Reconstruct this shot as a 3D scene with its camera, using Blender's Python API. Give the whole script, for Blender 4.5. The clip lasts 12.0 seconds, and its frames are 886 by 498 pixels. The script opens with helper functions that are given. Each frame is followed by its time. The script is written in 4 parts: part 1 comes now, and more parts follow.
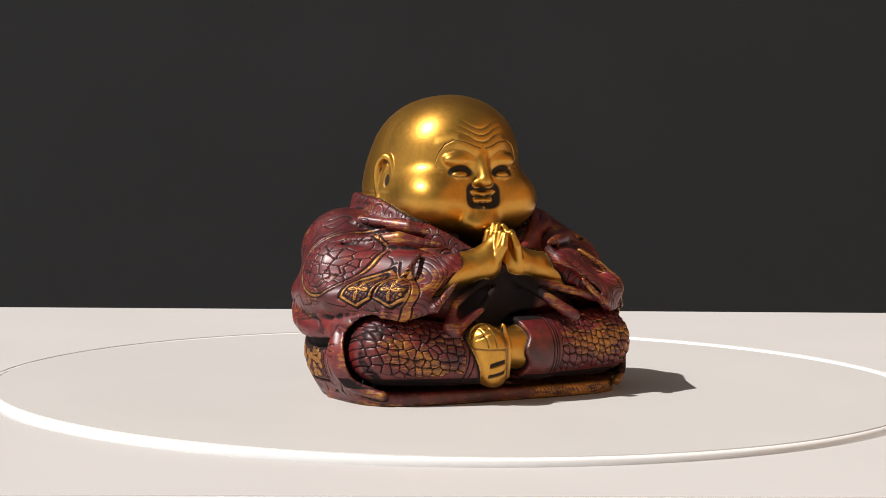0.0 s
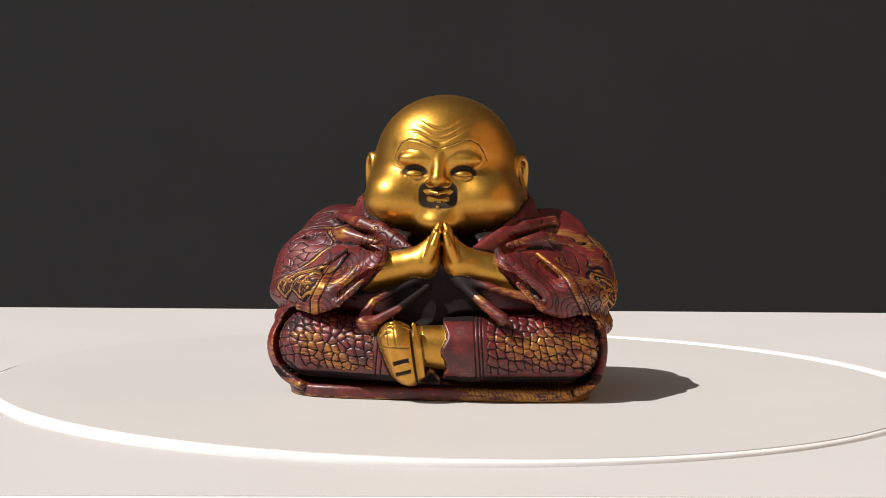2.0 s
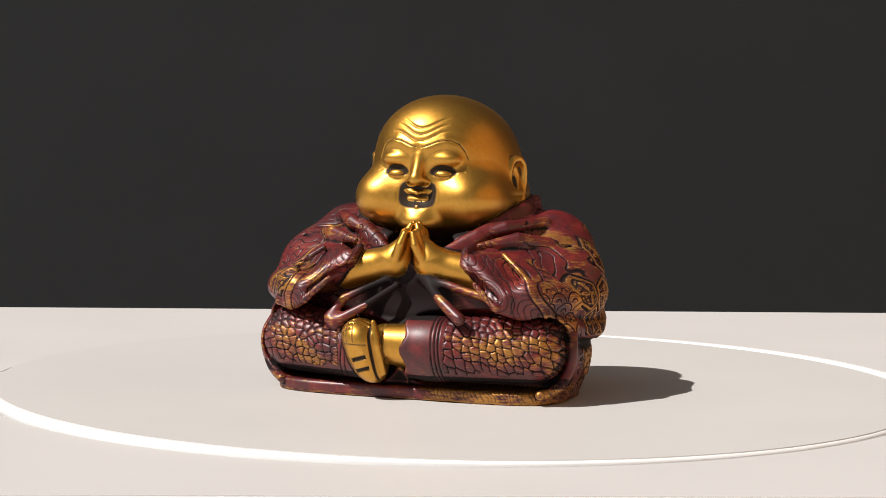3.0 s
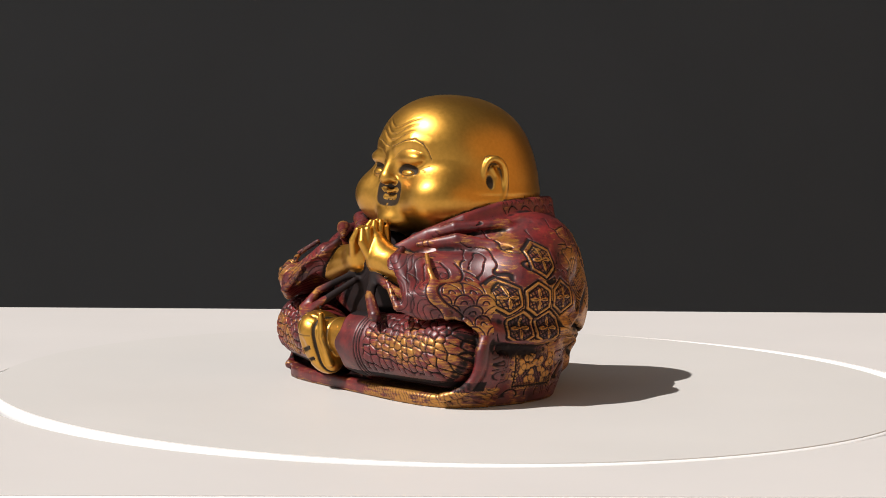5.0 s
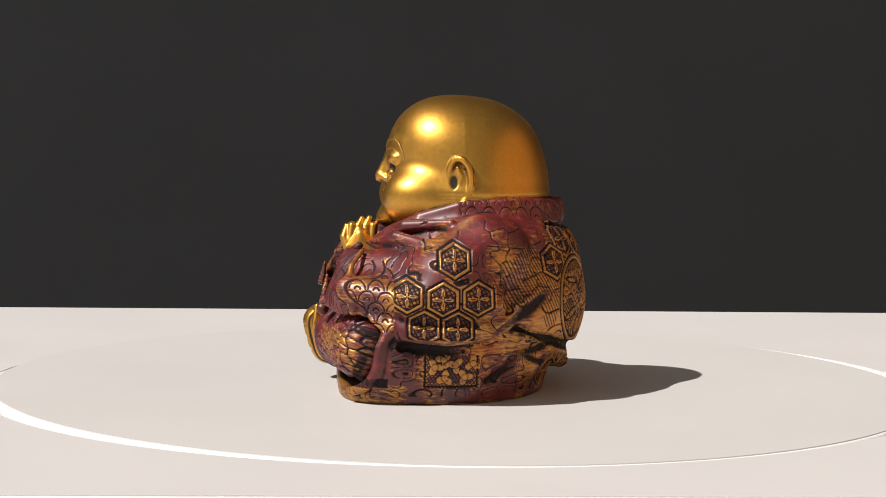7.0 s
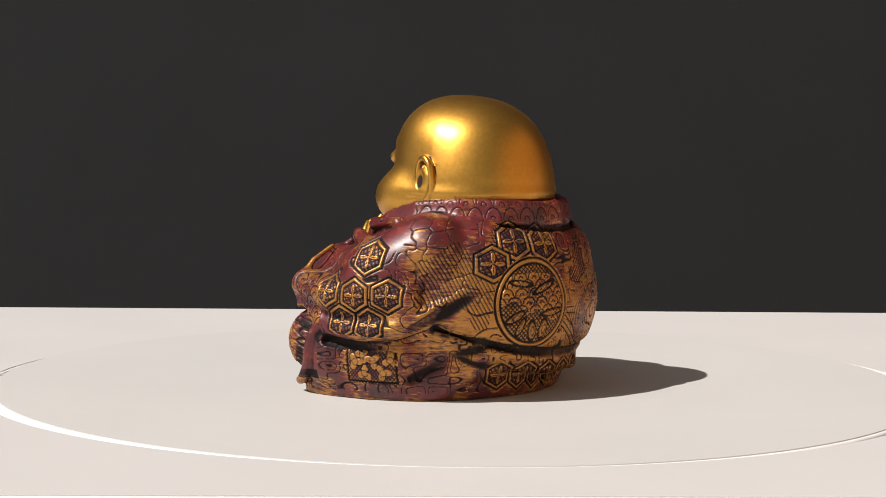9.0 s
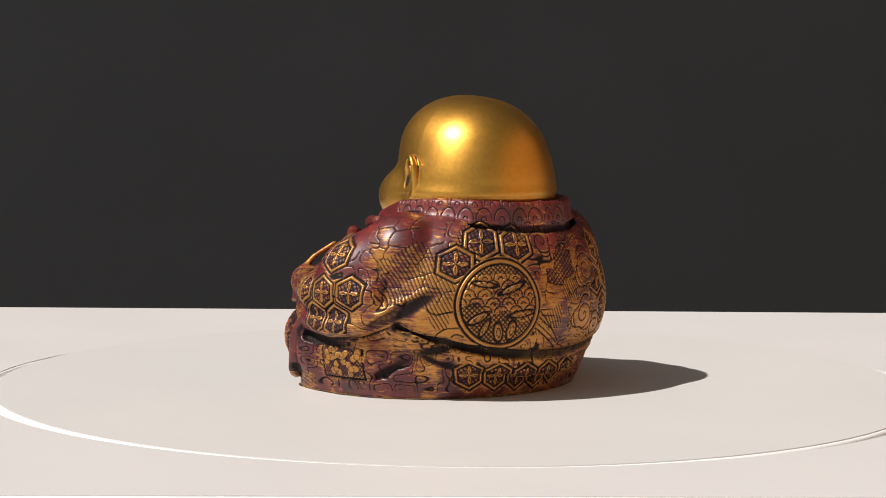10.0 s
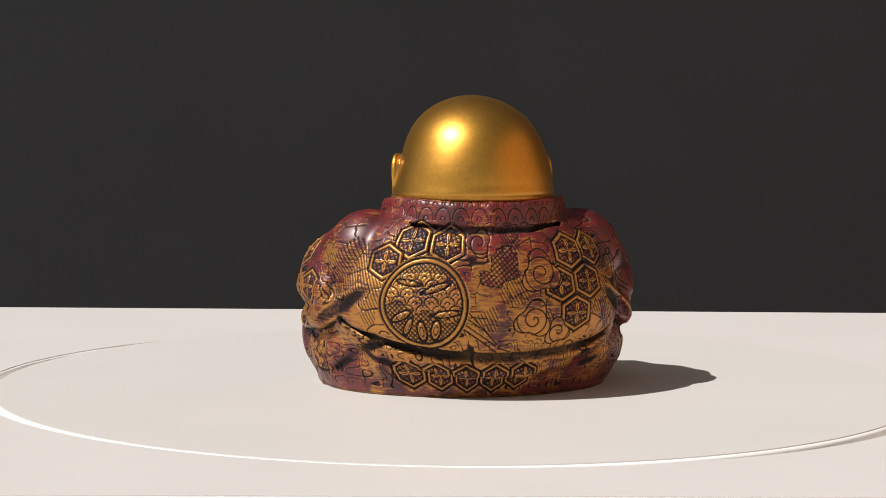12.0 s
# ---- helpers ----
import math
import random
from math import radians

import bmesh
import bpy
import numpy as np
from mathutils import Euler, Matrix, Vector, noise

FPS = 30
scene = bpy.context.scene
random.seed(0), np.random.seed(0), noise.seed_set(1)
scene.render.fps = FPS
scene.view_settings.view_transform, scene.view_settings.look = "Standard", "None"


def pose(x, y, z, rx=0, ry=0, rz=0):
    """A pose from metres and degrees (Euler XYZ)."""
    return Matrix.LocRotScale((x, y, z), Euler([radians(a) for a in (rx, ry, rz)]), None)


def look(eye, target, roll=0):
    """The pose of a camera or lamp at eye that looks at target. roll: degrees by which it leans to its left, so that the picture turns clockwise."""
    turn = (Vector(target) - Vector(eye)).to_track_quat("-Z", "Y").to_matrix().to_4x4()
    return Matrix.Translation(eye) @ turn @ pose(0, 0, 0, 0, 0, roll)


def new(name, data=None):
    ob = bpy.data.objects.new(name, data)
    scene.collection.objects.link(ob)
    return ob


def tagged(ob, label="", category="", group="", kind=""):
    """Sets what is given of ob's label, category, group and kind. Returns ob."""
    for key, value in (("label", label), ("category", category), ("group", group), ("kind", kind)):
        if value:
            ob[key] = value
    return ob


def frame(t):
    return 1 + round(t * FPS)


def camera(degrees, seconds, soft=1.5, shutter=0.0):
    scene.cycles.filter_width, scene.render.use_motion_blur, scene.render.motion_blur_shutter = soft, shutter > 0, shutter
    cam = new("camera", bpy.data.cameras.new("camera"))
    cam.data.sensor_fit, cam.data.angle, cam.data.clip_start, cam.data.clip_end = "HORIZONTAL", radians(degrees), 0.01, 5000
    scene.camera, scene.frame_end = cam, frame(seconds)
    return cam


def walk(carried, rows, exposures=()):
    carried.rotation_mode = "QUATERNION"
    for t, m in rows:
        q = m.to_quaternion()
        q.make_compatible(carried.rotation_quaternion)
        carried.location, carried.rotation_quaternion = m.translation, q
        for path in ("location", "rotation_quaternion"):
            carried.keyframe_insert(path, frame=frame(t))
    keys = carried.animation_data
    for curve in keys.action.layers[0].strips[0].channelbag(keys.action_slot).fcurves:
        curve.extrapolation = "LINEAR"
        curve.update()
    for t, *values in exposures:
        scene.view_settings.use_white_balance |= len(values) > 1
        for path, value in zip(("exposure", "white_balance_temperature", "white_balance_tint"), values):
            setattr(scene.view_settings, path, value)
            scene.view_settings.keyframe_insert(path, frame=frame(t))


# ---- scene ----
CX = -4.4   # the statue stands this many mm beside the turntable's axis


def turn_pose(t):
    """Turntable and statue turn together; the plate is a little out of true, so it wobbles."""
    return pose(0, 0, 0.0008, 0, 0, 32.0 - 16.8 * t) @ Matrix.Rotation(radians(0.52), 4, Vector((-0.616, 0.788, 0)))


# ---- camera ----
cam = camera(24.336, 12.0, soft=0.9)
EYE = Vector((0.0, -0.6508, 0.09115))
AIM = EYE + Vector((-0.00739542, 0.99723718, -0.07391421))
walk(cam, [(0.0, look(EYE, AIM, 0.644)), (12.0, look(EYE, AIM, 0.644))],
     exposures=[(0.0, 0.0), (12.0, 0.0)])

# ---- light ----
SUN_EL, SUN_AZ = 51.5, 25.5
sun_way = Vector((-math.cos(radians(SUN_EL)) * math.cos(radians(SUN_AZ)),
                  -math.cos(radians(SUN_EL)) * math.sin(radians(SUN_AZ)), math.sin(radians(SUN_EL))))
world = bpy.data.worlds.new("sky")
scene.world = world
world.use_nodes = True
wn = world.node_tree
sky = wn.nodes.new("ShaderNodeTexSky")
sky.sky_type, sky.sun_disc = "NISHITA", False
sky.sun_elevation = radians(SUN_EL)
sky.sun_rotation = math.atan2(sun_way.x, sun_way.y)
haze = wn.nodes.new("ShaderNodeHueSaturation")   # a pale, hazy sky
haze.inputs["Saturation"].default_value = 0.25
wn.links.new(sky.outputs[0], haze.inputs["Color"])
wn.links.new(haze.outputs[0], wn.nodes["Background"].inputs[0])
wn.nodes["Background"].inputs[1].default_value = 0.05
sun_data = bpy.data.lights.new("sun", "SUN")
sun_data.energy, sun_data.angle, sun_data.color = 5.0, radians(0.5), (1.0, 0.972, 0.945)
sun = new("sun", sun_data)
sun.matrix_basis = look(sun_way * 3, (0, 0, 0))


# ---- materials ----
def material(name):
    m = bpy.data.materials.new(name)
    m.use_nodes = True
    return m, m.node_tree, m.node_tree.nodes["Principled BSDF"]


def node(tree, kind, **values):
    n = tree.nodes.new(kind)
    for key, value in values.items():
        n.inputs[key.replace("_", " ")].default_value = value
    return n


def ramp(tree, source, stops):
    r = tree.nodes.new("ShaderNodeValToRGB")
    while len(r.color_ramp.elements) < len(stops):
        r.color_ramp.elements.new(0.5)
    for e, (at, c) in zip(r.color_ramp.elements, stops):
        e.position, e.color = at, (*c, 1) if len(c) == 3 else c
    tree.links.new(source, r.inputs[0])
    return r


def mixed(tree, kind, factor, a, b):
    m = tree.nodes.new("ShaderNodeMix")
    m.data_type, m.blend_type = "RGBA", kind
    for slot, value in ((0, factor), (6, a), (7, b)):
        if isinstance(value, (float, int)):
            m.inputs[slot].default_value = value
        elif isinstance(value, tuple):
            m.inputs[slot].default_value = (*value, 1)
        else:
            tree.links.new(value, m.inputs[slot])
    return m.outputs[2]


def maths(tree, op, a, b=0.0, clamp=False):
    m = tree.nodes.new("ShaderNodeMath")
    m.operation, m.use_clamp = op, clamp
    for slot, value in ((0, a), (1, b)):
        if isinstance(value, (float, int)):
            m.inputs[slot].default_value = value
        else:
            tree.links.new(value, m.inputs[slot])
    return m.outputs[0]


def plastic(name, colour, spread, rough, grain=900.0):
    """Matt moulded plastic: faint cloudy tone, fine grain in the relief."""
    m, t, b = material(name)
    co = t.nodes.new("ShaderNodeTexCoord")
    big = node(t, "ShaderNodeTexNoise", Scale=14.0, Detail=4.0)
    fine = node(t, "ShaderNodeTexNoise", Scale=grain, Detail=2.0)
    for n in (big, fine):
        t.links.new(co.outputs["Object"], n.inputs["Vector"])
    r = ramp(t, big.outputs[0], [(0.3, tuple(c * (1 - spread) for c in colour)), (0.7, tuple(min(1, c * (1 + spread)) for c in colour))])
    t.links.new(r.outputs[0], b.inputs["Base Color"])
    b.inputs["Roughness"].default_value = rough
    bump = node(t, "ShaderNodeBump", Strength=0.08, Distance=0.0003)
    t.links.new(fine.outputs[0], bump.inputs["Height"])
    t.links.new(bump.outputs[0], b.inputs["Normal"])
    return m


PLATE = plastic("plate_plastic", (0.60, 0.57, 0.54), 0.02, 0.5)
BASE = plastic("base_plastic", (0.62, 0.585, 0.56), 0.02, 0.5)
EDGE = plastic("white_edge", (0.86, 0.845, 0.83), 0.01, 0.4)
MARK = plastic("printed_grey", (0.30, 0.30, 0.30), 0.03, 0.6)
BACK = plastic("backdrop_card", (0.0106, 0.0112, 0.0121), 0.08, 0.9, 300.0)
WALL = plastic("tan_wall_paint", (0.42, 0.235, 0.095), 0.06, 0.8, 200.0)
TABLE = plastic("table_white", (0.72, 0.70, 0.68), 0.03, 0.5)


def statue_finish():
    """Painted resin: gold metallic paint, dark red paint rubbed through to gold, black paint in the engraving.
    The attribute holds red = gold paint, green = black paint and painted shade, blue = rubbed gold."""
    m, t, b = material("painted_resin")
    at = t.nodes.new("ShaderNodeAttribute")
    at.attribute_name = "finish"
    sep = t.nodes.new("ShaderNodeSeparateColor")
    t.links.new(at.outputs["Color"], sep.inputs[0])
    co = t.nodes.new("ShaderNodeTexCoord")
    stretch = node(t, "ShaderNodeMapping", Scale=(1.0, 1.0, 5.0))
    t.links.new(co.outputs["Object"], stretch.inputs["Vector"])
    streak = node(t, "ShaderNodeTexNoise", Scale=330.0, Detail=4.0, Roughness=0.65)
    t.links.new(stretch.outputs[0], streak.inputs["Vector"])
    blot = node(t, "ShaderNodeTexNoise", Scale=110.0, Detail=3.0)
    fine = node(t, "ShaderNodeTexNoise", Scale=2600.0, Detail=2.0)
    speck = node(t, "ShaderNodeTexNoise", Scale=900.0, Detail=2.0)
    for n in (blot, fine, speck):
        t.links.new(co.outputs["Object"], n.inputs["Vector"])
    # gold rubbed through the red paint: the attribute, broken up by streaks and blots
    rub = maths(t, "ADD", sep.outputs[2], maths(t, "MULTIPLY", maths(t, "SUBTRACT", streak.outputs[0], 0.5), 1.7))
    rub = maths(t, "ADD", rub, maths(t, "MULTIPLY", maths(t, "SUBTRACT", blot.outputs[0], 0.5), 1.5))
    rub = ramp(t, rub, [(0.34, (0, 0, 0)), (0.74, (1, 1, 1))]).outputs[0]
    goldness = maths(t, "MAXIMUM", sep.outputs[0], maths(t, "MULTIPLY", rub, 0.80))
    red = ramp(t, blot.outputs[0], [(0.3, (0.080, 0.005, 0.006)), (0.7, (0.21, 0.015, 0.013))]).outputs[0]
    gold = ramp(t, speck.outputs[0], [(0.3, (0.53, 0.256, 0.030)), (0.75, (0.60, 0.298, 0.040))]).outputs[0]
    # residue of the black wash, in blotches over the red
    wash = node(t, "ShaderNodeTexNoise", Scale=70.0, Detail=6.0, Roughness=0.62, Distortion=0.6)
    t.links.new(co.outputs["Object"], wash.inputs["Vector"])
    wash = ramp(t, wash.outputs[0], [(0.44, (0, 0, 0)), (0.66, (0.62, 0.62, 0.62))]).outputs[0]
    red = mixed(t, "MIX", wash, red, (0.022, 0.005, 0.006))
    grain = node(t, "ShaderNodeTexNoise", Scale=480.0, Detail=6.0, Roughness=0.72)
    t.links.new(co.outputs["Object"], grain.inputs["Vector"])
    red = mixed(t, "MIX", ramp(t, grain.outputs[0], [(0.46, (0, 0, 0)), (0.68, (0.7, 0.7, 0.7))]).outputs[0], red, (0.030, 0.004, 0.005))
    red = mixed(t, "MIX", ramp(t, grain.outputs[0], [(0.30, (0.3, 0.3, 0.3)), (0.42, (0, 0, 0))]).outputs[0], red, (0.30, 0.055, 0.03))
    worn = mixed(t, "MIX", streak.outputs[0], (0.38, 0.15, 0.028), (0.68, 0.34, 0.072))
    gold = mixed(t, "MIX", sep.outputs[0], worn, gold)
    colour = mixed(t, "MIX", goldness, red, gold)
    # black of the engraving and of the painted shade alike
    ink_shade_mix = maths(t, "MULTIPLY", sep.outputs[1], 0.97)
    colour = mixed(t, "MIX", ink_shade_mix, colour, (0.010, 0.008, 0.008))
    t.links.new(colour, b.inputs["Base Color"])
    metal = maths(t, "MULTIPLY", maths(t, "MULTIPLY", goldness, 0.97), maths(t, "SUBTRACT", 1.0, ink_shade_mix))
    t.links.new(metal, b.inputs["Metallic"])
    t.links.new(maths(t, "MULTIPLY", maths(t, "SUBTRACT", 1.0, ink_shade_mix), maths(t, "ADD", 0.26, maths(t, "MULTIPLY", sep.outputs[0], 0.2))), b.inputs["Coat Weight"])   # thin varnish
    b.inputs["Coat Roughness"].default_value = 0.32
    rough = maths(t, "ADD", 0.35, maths(t, "MULTIPLY", speck.outputs[0], 0.08))
    rough = maths(t, "ADD", rough, maths(t, "MULTIPLY", ink_shade_mix, 0.25))
    rough = maths(t, "ADD", rough, maths(t, "MULTIPLY", maths(t, "SUBTRACT", 1.0, sep.outputs[0]), 0.06))
    t.links.new(rough, b.inputs["Roughness"])
    t.links.new(maths(t, "SUBTRACT", 0.5, maths(t, "MULTIPLY", ink_shade_mix, 0.36)), b.inputs["Specular IOR Level"])
    bump = node(t, "ShaderNodeBump", Strength=0.09, Distance=0.00014)
    t.links.new(maths(t, "ADD", fine.outputs[0], streak.outputs[0]), bump.inputs["Height"])
    t.links.new(bump.outputs[0], b.inputs["Normal"])
    return m


FINISH = statue_finish()


# ---- mesh helpers ----
def part(name, bm, mat, parent=None, label=""):
    me = bpy.data.meshes.new(name)
    bm.to_mesh(me)
    bm.free()
    me.materials.append(mat)
    ob = new(name, me)
    ob.parent = parent
    if label:
        ob["label"] = label
    return ob


def lathe(bm, profile, steps=256):
    """Turn a closed (radius, height) profile round the z axis."""
    rings = []
    for k in range(steps):
        a = 2 * math.pi * k / steps
        rings.append([bm.verts.new((r * math.cos(a), r * math.sin(a), z)) for r, z in profile])
    n = len(profile)
    for k in range(steps):
        a, b = rings[k], rings[(k + 1) % steps]
        for i in range(n):
            j = (i + 1) % n
            bm.faces.new((a[i], b[i], b[j], a[j]))
    bm.normal_update()


def smooth(ob, angle=35):
    for p in ob.data.polygons:
        p.use_smooth = True
    return ob


def box(bm, x0, x1, y0, y1, z0, z1, bevel=0.0, segments=3):
    r = bmesh.ops.create_cube(bm, size=1.0)
    for v in r["verts"]:
        v.co = ((x0 + x1) / 2 + v.co.x * (x1 - x0), (y0 + y1) / 2 + v.co.y * (y1 - y0), (z0 + z1) / 2 + v.co.z * (z1 - z0))
    if bevel:
        es = list({e for v in r["verts"] for e in v.link_edges})
        bmesh.ops.bevel(bm, geom=es, offset=bevel, segments=segments, affect="EDGES", profile=0.5)


# ---- the setting ----
R = 0.1488         # radius of the round opening
HALF = 0.2064      # half the side of the base
DISH = 0.0013      # the plate sags a little under the statue


def build_base():
    """Square white plastic base with a round well, in which the plate turns."""
    bm = bmesh.new()
    n = 256
    th = 0.035

    def square(a, half):
        c, s = math.cos(a), math.sin(a)
        k = half / max(abs(c), abs(s))
        return c * k, s * k
    cx, cy = -0.001, 0.0194
    yaw = radians(3.0)
    rings = []
    bev = 0.0012
    for level in range(9):
        ring = []
        for k in range(n):
            a = 2 * math.pi * (k + 0.5) / n
            if level < 4:
                rad, z = ((R - 0.0002, -0.010), (R, -0.0007), (R + 0.0002, -0.0002), (R + 0.0007, 0.0))[level]
                ring.append(bm.verts.new((rad * math.cos(a), rad * math.sin(a), z)))
            else:
                half, z = ((HALF - bev, 0.0), (HALF - bev * 0.35, -bev * 0.12), (HALF - bev * 0.05, -bev * 0.5), (HALF, -bev), (HALF, -th))[level - 4]
                x, y = square(a, half)
                x, y = x * math.cos(yaw) - y * math.sin(yaw) + cx, x * math.sin(yaw) + y * math.cos(yaw) + cy
                ring.append(bm.verts.new((x, y, z)))
        rings.append(ring)
    for a, b in zip(rings, rings[1:]):
        for k in range(n):
            bm.faces.new((a[k], b[k], b[(k + 1) % n], a[(k + 1) % n]))
    bm.faces.new(reversed(rings[0]))
    bm.faces.new(rings[-1])
    bmesh.ops.recalc_face_normals(bm, faces=bm.faces)
    root = new("turntable_stand")
    root.location.z = -0.00025
    tagged(root, "square off-white matt plastic turntable stand with a round well", "turntable")
    body = part("housing", bm, EDGE, root, "white edge of the housing")
    for p in body.data.polygons:
        p.use_smooth = False
    # the greyish face, a thin sheet let onto the housing
    bm = bmesh.new()
    low, up = [], []
    for k in range(n):
        a = 2 * math.pi * (k + 0.5) / n
        x, y = square(a, HALF - bev * 1.1)
        x, y = x * math.cos(yaw) - y * math.sin(yaw) + cx, x * math.sin(yaw) + y * math.cos(yaw) + cy
        for rad, z, to in (((R + 0.0009), -0.0002, low), ((R + 0.0010), 0.0003, up)):
            to.append((bm.verts.new((rad * math.cos(a), rad * math.sin(a), z)), bm.verts.new((x, y, z))))
    for k in range(n):
        j = (k + 1) % n
        bm.faces.new((up[k][0], up[k][1], up[j][1], up[j][0]))
        bm.faces.new((low[k][1], low[j][1], up[j][1], up[k][1]))
        bm.faces.new((low[j][0], low[k][0], up[k][0], up[j][0]))
    bmesh.ops.recalc_face_normals(bm, faces=bm.faces)
    part("face_sheet", bm, BASE, root, "greyish matt face")
    # two short lines of print on the front face, too small to read
    for x0, x1, z in ((-0.0775, -0.0700, -0.0024), (-0.0690, -0.0655, -0.0024), (-0.0645, -0.0600, -0.0024)):
        b2 = bmesh.new()
        box(b2, x0, x1, -0.0003, 0.0003, z - 0.0006, z + 0.0006)
        bar = part("printed_bar", b2, MARK, root, "small grey printed bar")
        bar.matrix_basis = pose(cx, cy, 0, 0, 0, 3.0) @ pose(0, -HALF, 0)
    return root


def build_plate():
    root = new("turntable_plate")
    tagged(root, "round greyish plate with a white rim, standing slightly proud", "turntable plate")
    ro = R - 0.0028
    bm = bmesh.new()
    lathe(bm, [(ro - 0.0030, -0.0002), (ro - 0.0009, -0.0003), (ro - 0.0003, -0.0006), (ro, -0.0011), (ro, -0.0044), (ro - 0.0012, -0.0060), (ro - 0.0040, -0.0062)])
    smooth(part("rim", bm, EDGE, root, "white rounded rim"))
    bm = bmesh.new()
    lathe(bm, [(0.0005, -DISH), (0.040, -DISH), (0.055, -DISH), (0.080, -0.75 * DISH), (0.105, -0.35 * DISH), (0.125, -0.08 * DISH), (ro - 0.0012, 0.0), (ro - 0.0011, -0.0003), (0.0005, -0.0040)])
    disc = part("disc", bm, PLATE, root, "greyish matt disc")
    for p in disc.data.polygons:
        p.use_smooth = p.normal.z > 0.5
    return root


def build_setting():
    bm = bmesh.new()
    box(bm, -1.6, 1.6, -1.4, 0.21, -0.065, -0.035, 0.003)
    tagged(part("table", bm, TABLE), "plain white table under the turntable base", "table", kind="structure")
    bm = bmesh.new()
    box(bm, -1.6, 1.6, 0.62, 0.64, -0.80, 1.3, 0.001)
    tagged(part("backdrop", bm, BACK), "plain dark grey backdrop board behind the turntable", "backdrop", kind="structure")
    bm = bmesh.new()
    box(bm, 1.62, 1.72, -2.4, 0.64, -0.80, 1.7)
    tagged(part("wall_east", bm, WALL), "plain tan wall beside the table", "wall", kind="structure")
    bm = bmesh.new()
    box(bm, -60, 60, -60, 60, -0.82, -0.80)
    tagged(part("ground", bm, TABLE), "plain pale floor under the table", "floor", kind="structure")


build_base()
build_setting()
plate = build_plate()
# ---- the statue: distances in millimetres, x to its left, -y to its front ----
def v3(*a):
    return np.array(a, np.float32)


def ell(P, c, r, rz=0.0):
    """Distance to an ellipsoid, near enough; rz turns it about z."""
    q = P - v3(*c)
    if rz:
        a = radians(rz)
        q = np.stack([q[:, 0] * math.cos(a) + q[:, 1] * math.sin(a), -q[:, 0] * math.sin(a) + q[:, 1] * math.cos(a), q[:, 2]], 1)
    r = v3(*r)
    k0 = np.sqrt(((q / r) ** 2).sum(1)) + 1e-6
    k1 = np.sqrt(((q / (r * r)) ** 2).sum(1)) + 1e-6
    return k0 * (k0 - 1) / k1


def cap(P, a, b, ra, rb=None):
    """Distance to a capsule that tapers from ra to rb."""
    rb = ra if rb is None else rb
    a, b = v3(*a), v3(*b)
    ab = b - a
    h = np.clip((P - a) @ ab / (ab @ ab), 0, 1)
    return np.sqrt(((P - a - h[:, None] * ab) ** 2).sum(1)) - (ra + (rb - ra) * h)


def path(P, points, radii, k=0.8):
    d = None
    for (a, ra), (b, rb) in zip(zip(points, radii), zip(points[1:], radii[1:])):
        e = cap(P, a, b, ra, rb)
        d = e if d is None else np.minimum(d, e)
    return d


def curve(points, radii, n=3):
    """A smooth line through the points, with its radii."""
    pts = np.array([points[0], *points, points[-1]], float)
    rr = np.array([radii[0], *radii, radii[-1]], float)
    out, rad = [], []
    for i in range(1, len(pts) - 2):
        for k in range(n):
            t = k / n
            w = np.array((-t + 2 * t * t - t ** 3, 2 - 5 * t * t + 3 * t ** 3, t + 4 * t * t - 3 * t ** 3, -t * t + t ** 3)) / 2
            out.append(tuple(w @ pts[i - 1:i + 3]))
            rad.append(float(w @ rr[i - 1:i + 3]))
    return out + [tuple(points[-1])], rad + [radii[-1]]


def tri(P, a, b, c, r):
    """Distance to a triangle with thickness r."""
    a, b, c = v3(*a), v3(*b), v3(*c)
    n = np.cross(b - a, a - c)
    inside = np.ones(len(P), bool)
    edge = None
    for p, q in ((a, b), (b, c), (c, a)):
        e = q - p
        w = P - p
        inside &= (w @ np.cross(e, n)) >= 0
        h = np.clip(w @ e / (e @ e), 0, 1)
        d = ((w - h[:, None] * e) ** 2).sum(1)
        edge = d if edge is None else np.minimum(edge, d)
    plane = (P - a) @ n
    return np.sqrt(np.where(inside, plane * plane / (n @ n), edge)) - r


def smin(a, b, k):
    h = np.maximum(k - np.abs(a - b), 0) / k
    return np.minimum(a, b) - h * h * k * 0.25


def smax(a, b, k):
    return -smin(-a, -b, k)


def flip(P):
    return P * v3(-1, 1, 1)


def slab(P, cx, cy, ax, ay, n, z0, z1, flare, rnd):
    """Super-elliptic drum whose wall bellies out by flare at mid height."""
    zc = np.clip((P[:, 2] - z0) / (z1 - z0), 0, 1)
    g = flare * np.sin(np.clip(zc, 0, 1) * math.pi * 0.62)
    x, y = np.abs(P[:, 0] - cx) / (ax + g), np.abs(P[:, 1] - cy) / (ay + g)
    k = (x ** n + y ** n + 1e-9) ** (1.0 / n)
    wall = (k - 1) * np.minimum(ax, ay) * 1.12
    top = np.maximum(P[:, 2] - z1, z0 - P[:, 2])
    return smax(wall, top, rnd)


def near(P, lo, hi, f, m=4.0):
    """f inside a box that holds its shape with a margin m; outside it a lower bound."""
    q = np.maximum(v3(*lo) - P, P - v3(*hi)).max(1)
    out = q + np.float32(m)
    w = q <= 0
    if w.any():
        out[w] = f(P[w])
    return out


def head_turn(P):
    """The face is turned a little to the statue's right."""
    Q = P.copy()
    Q[:, 0] -= 0.074 * np.minimum(P[:, 1], 0)
    return Q


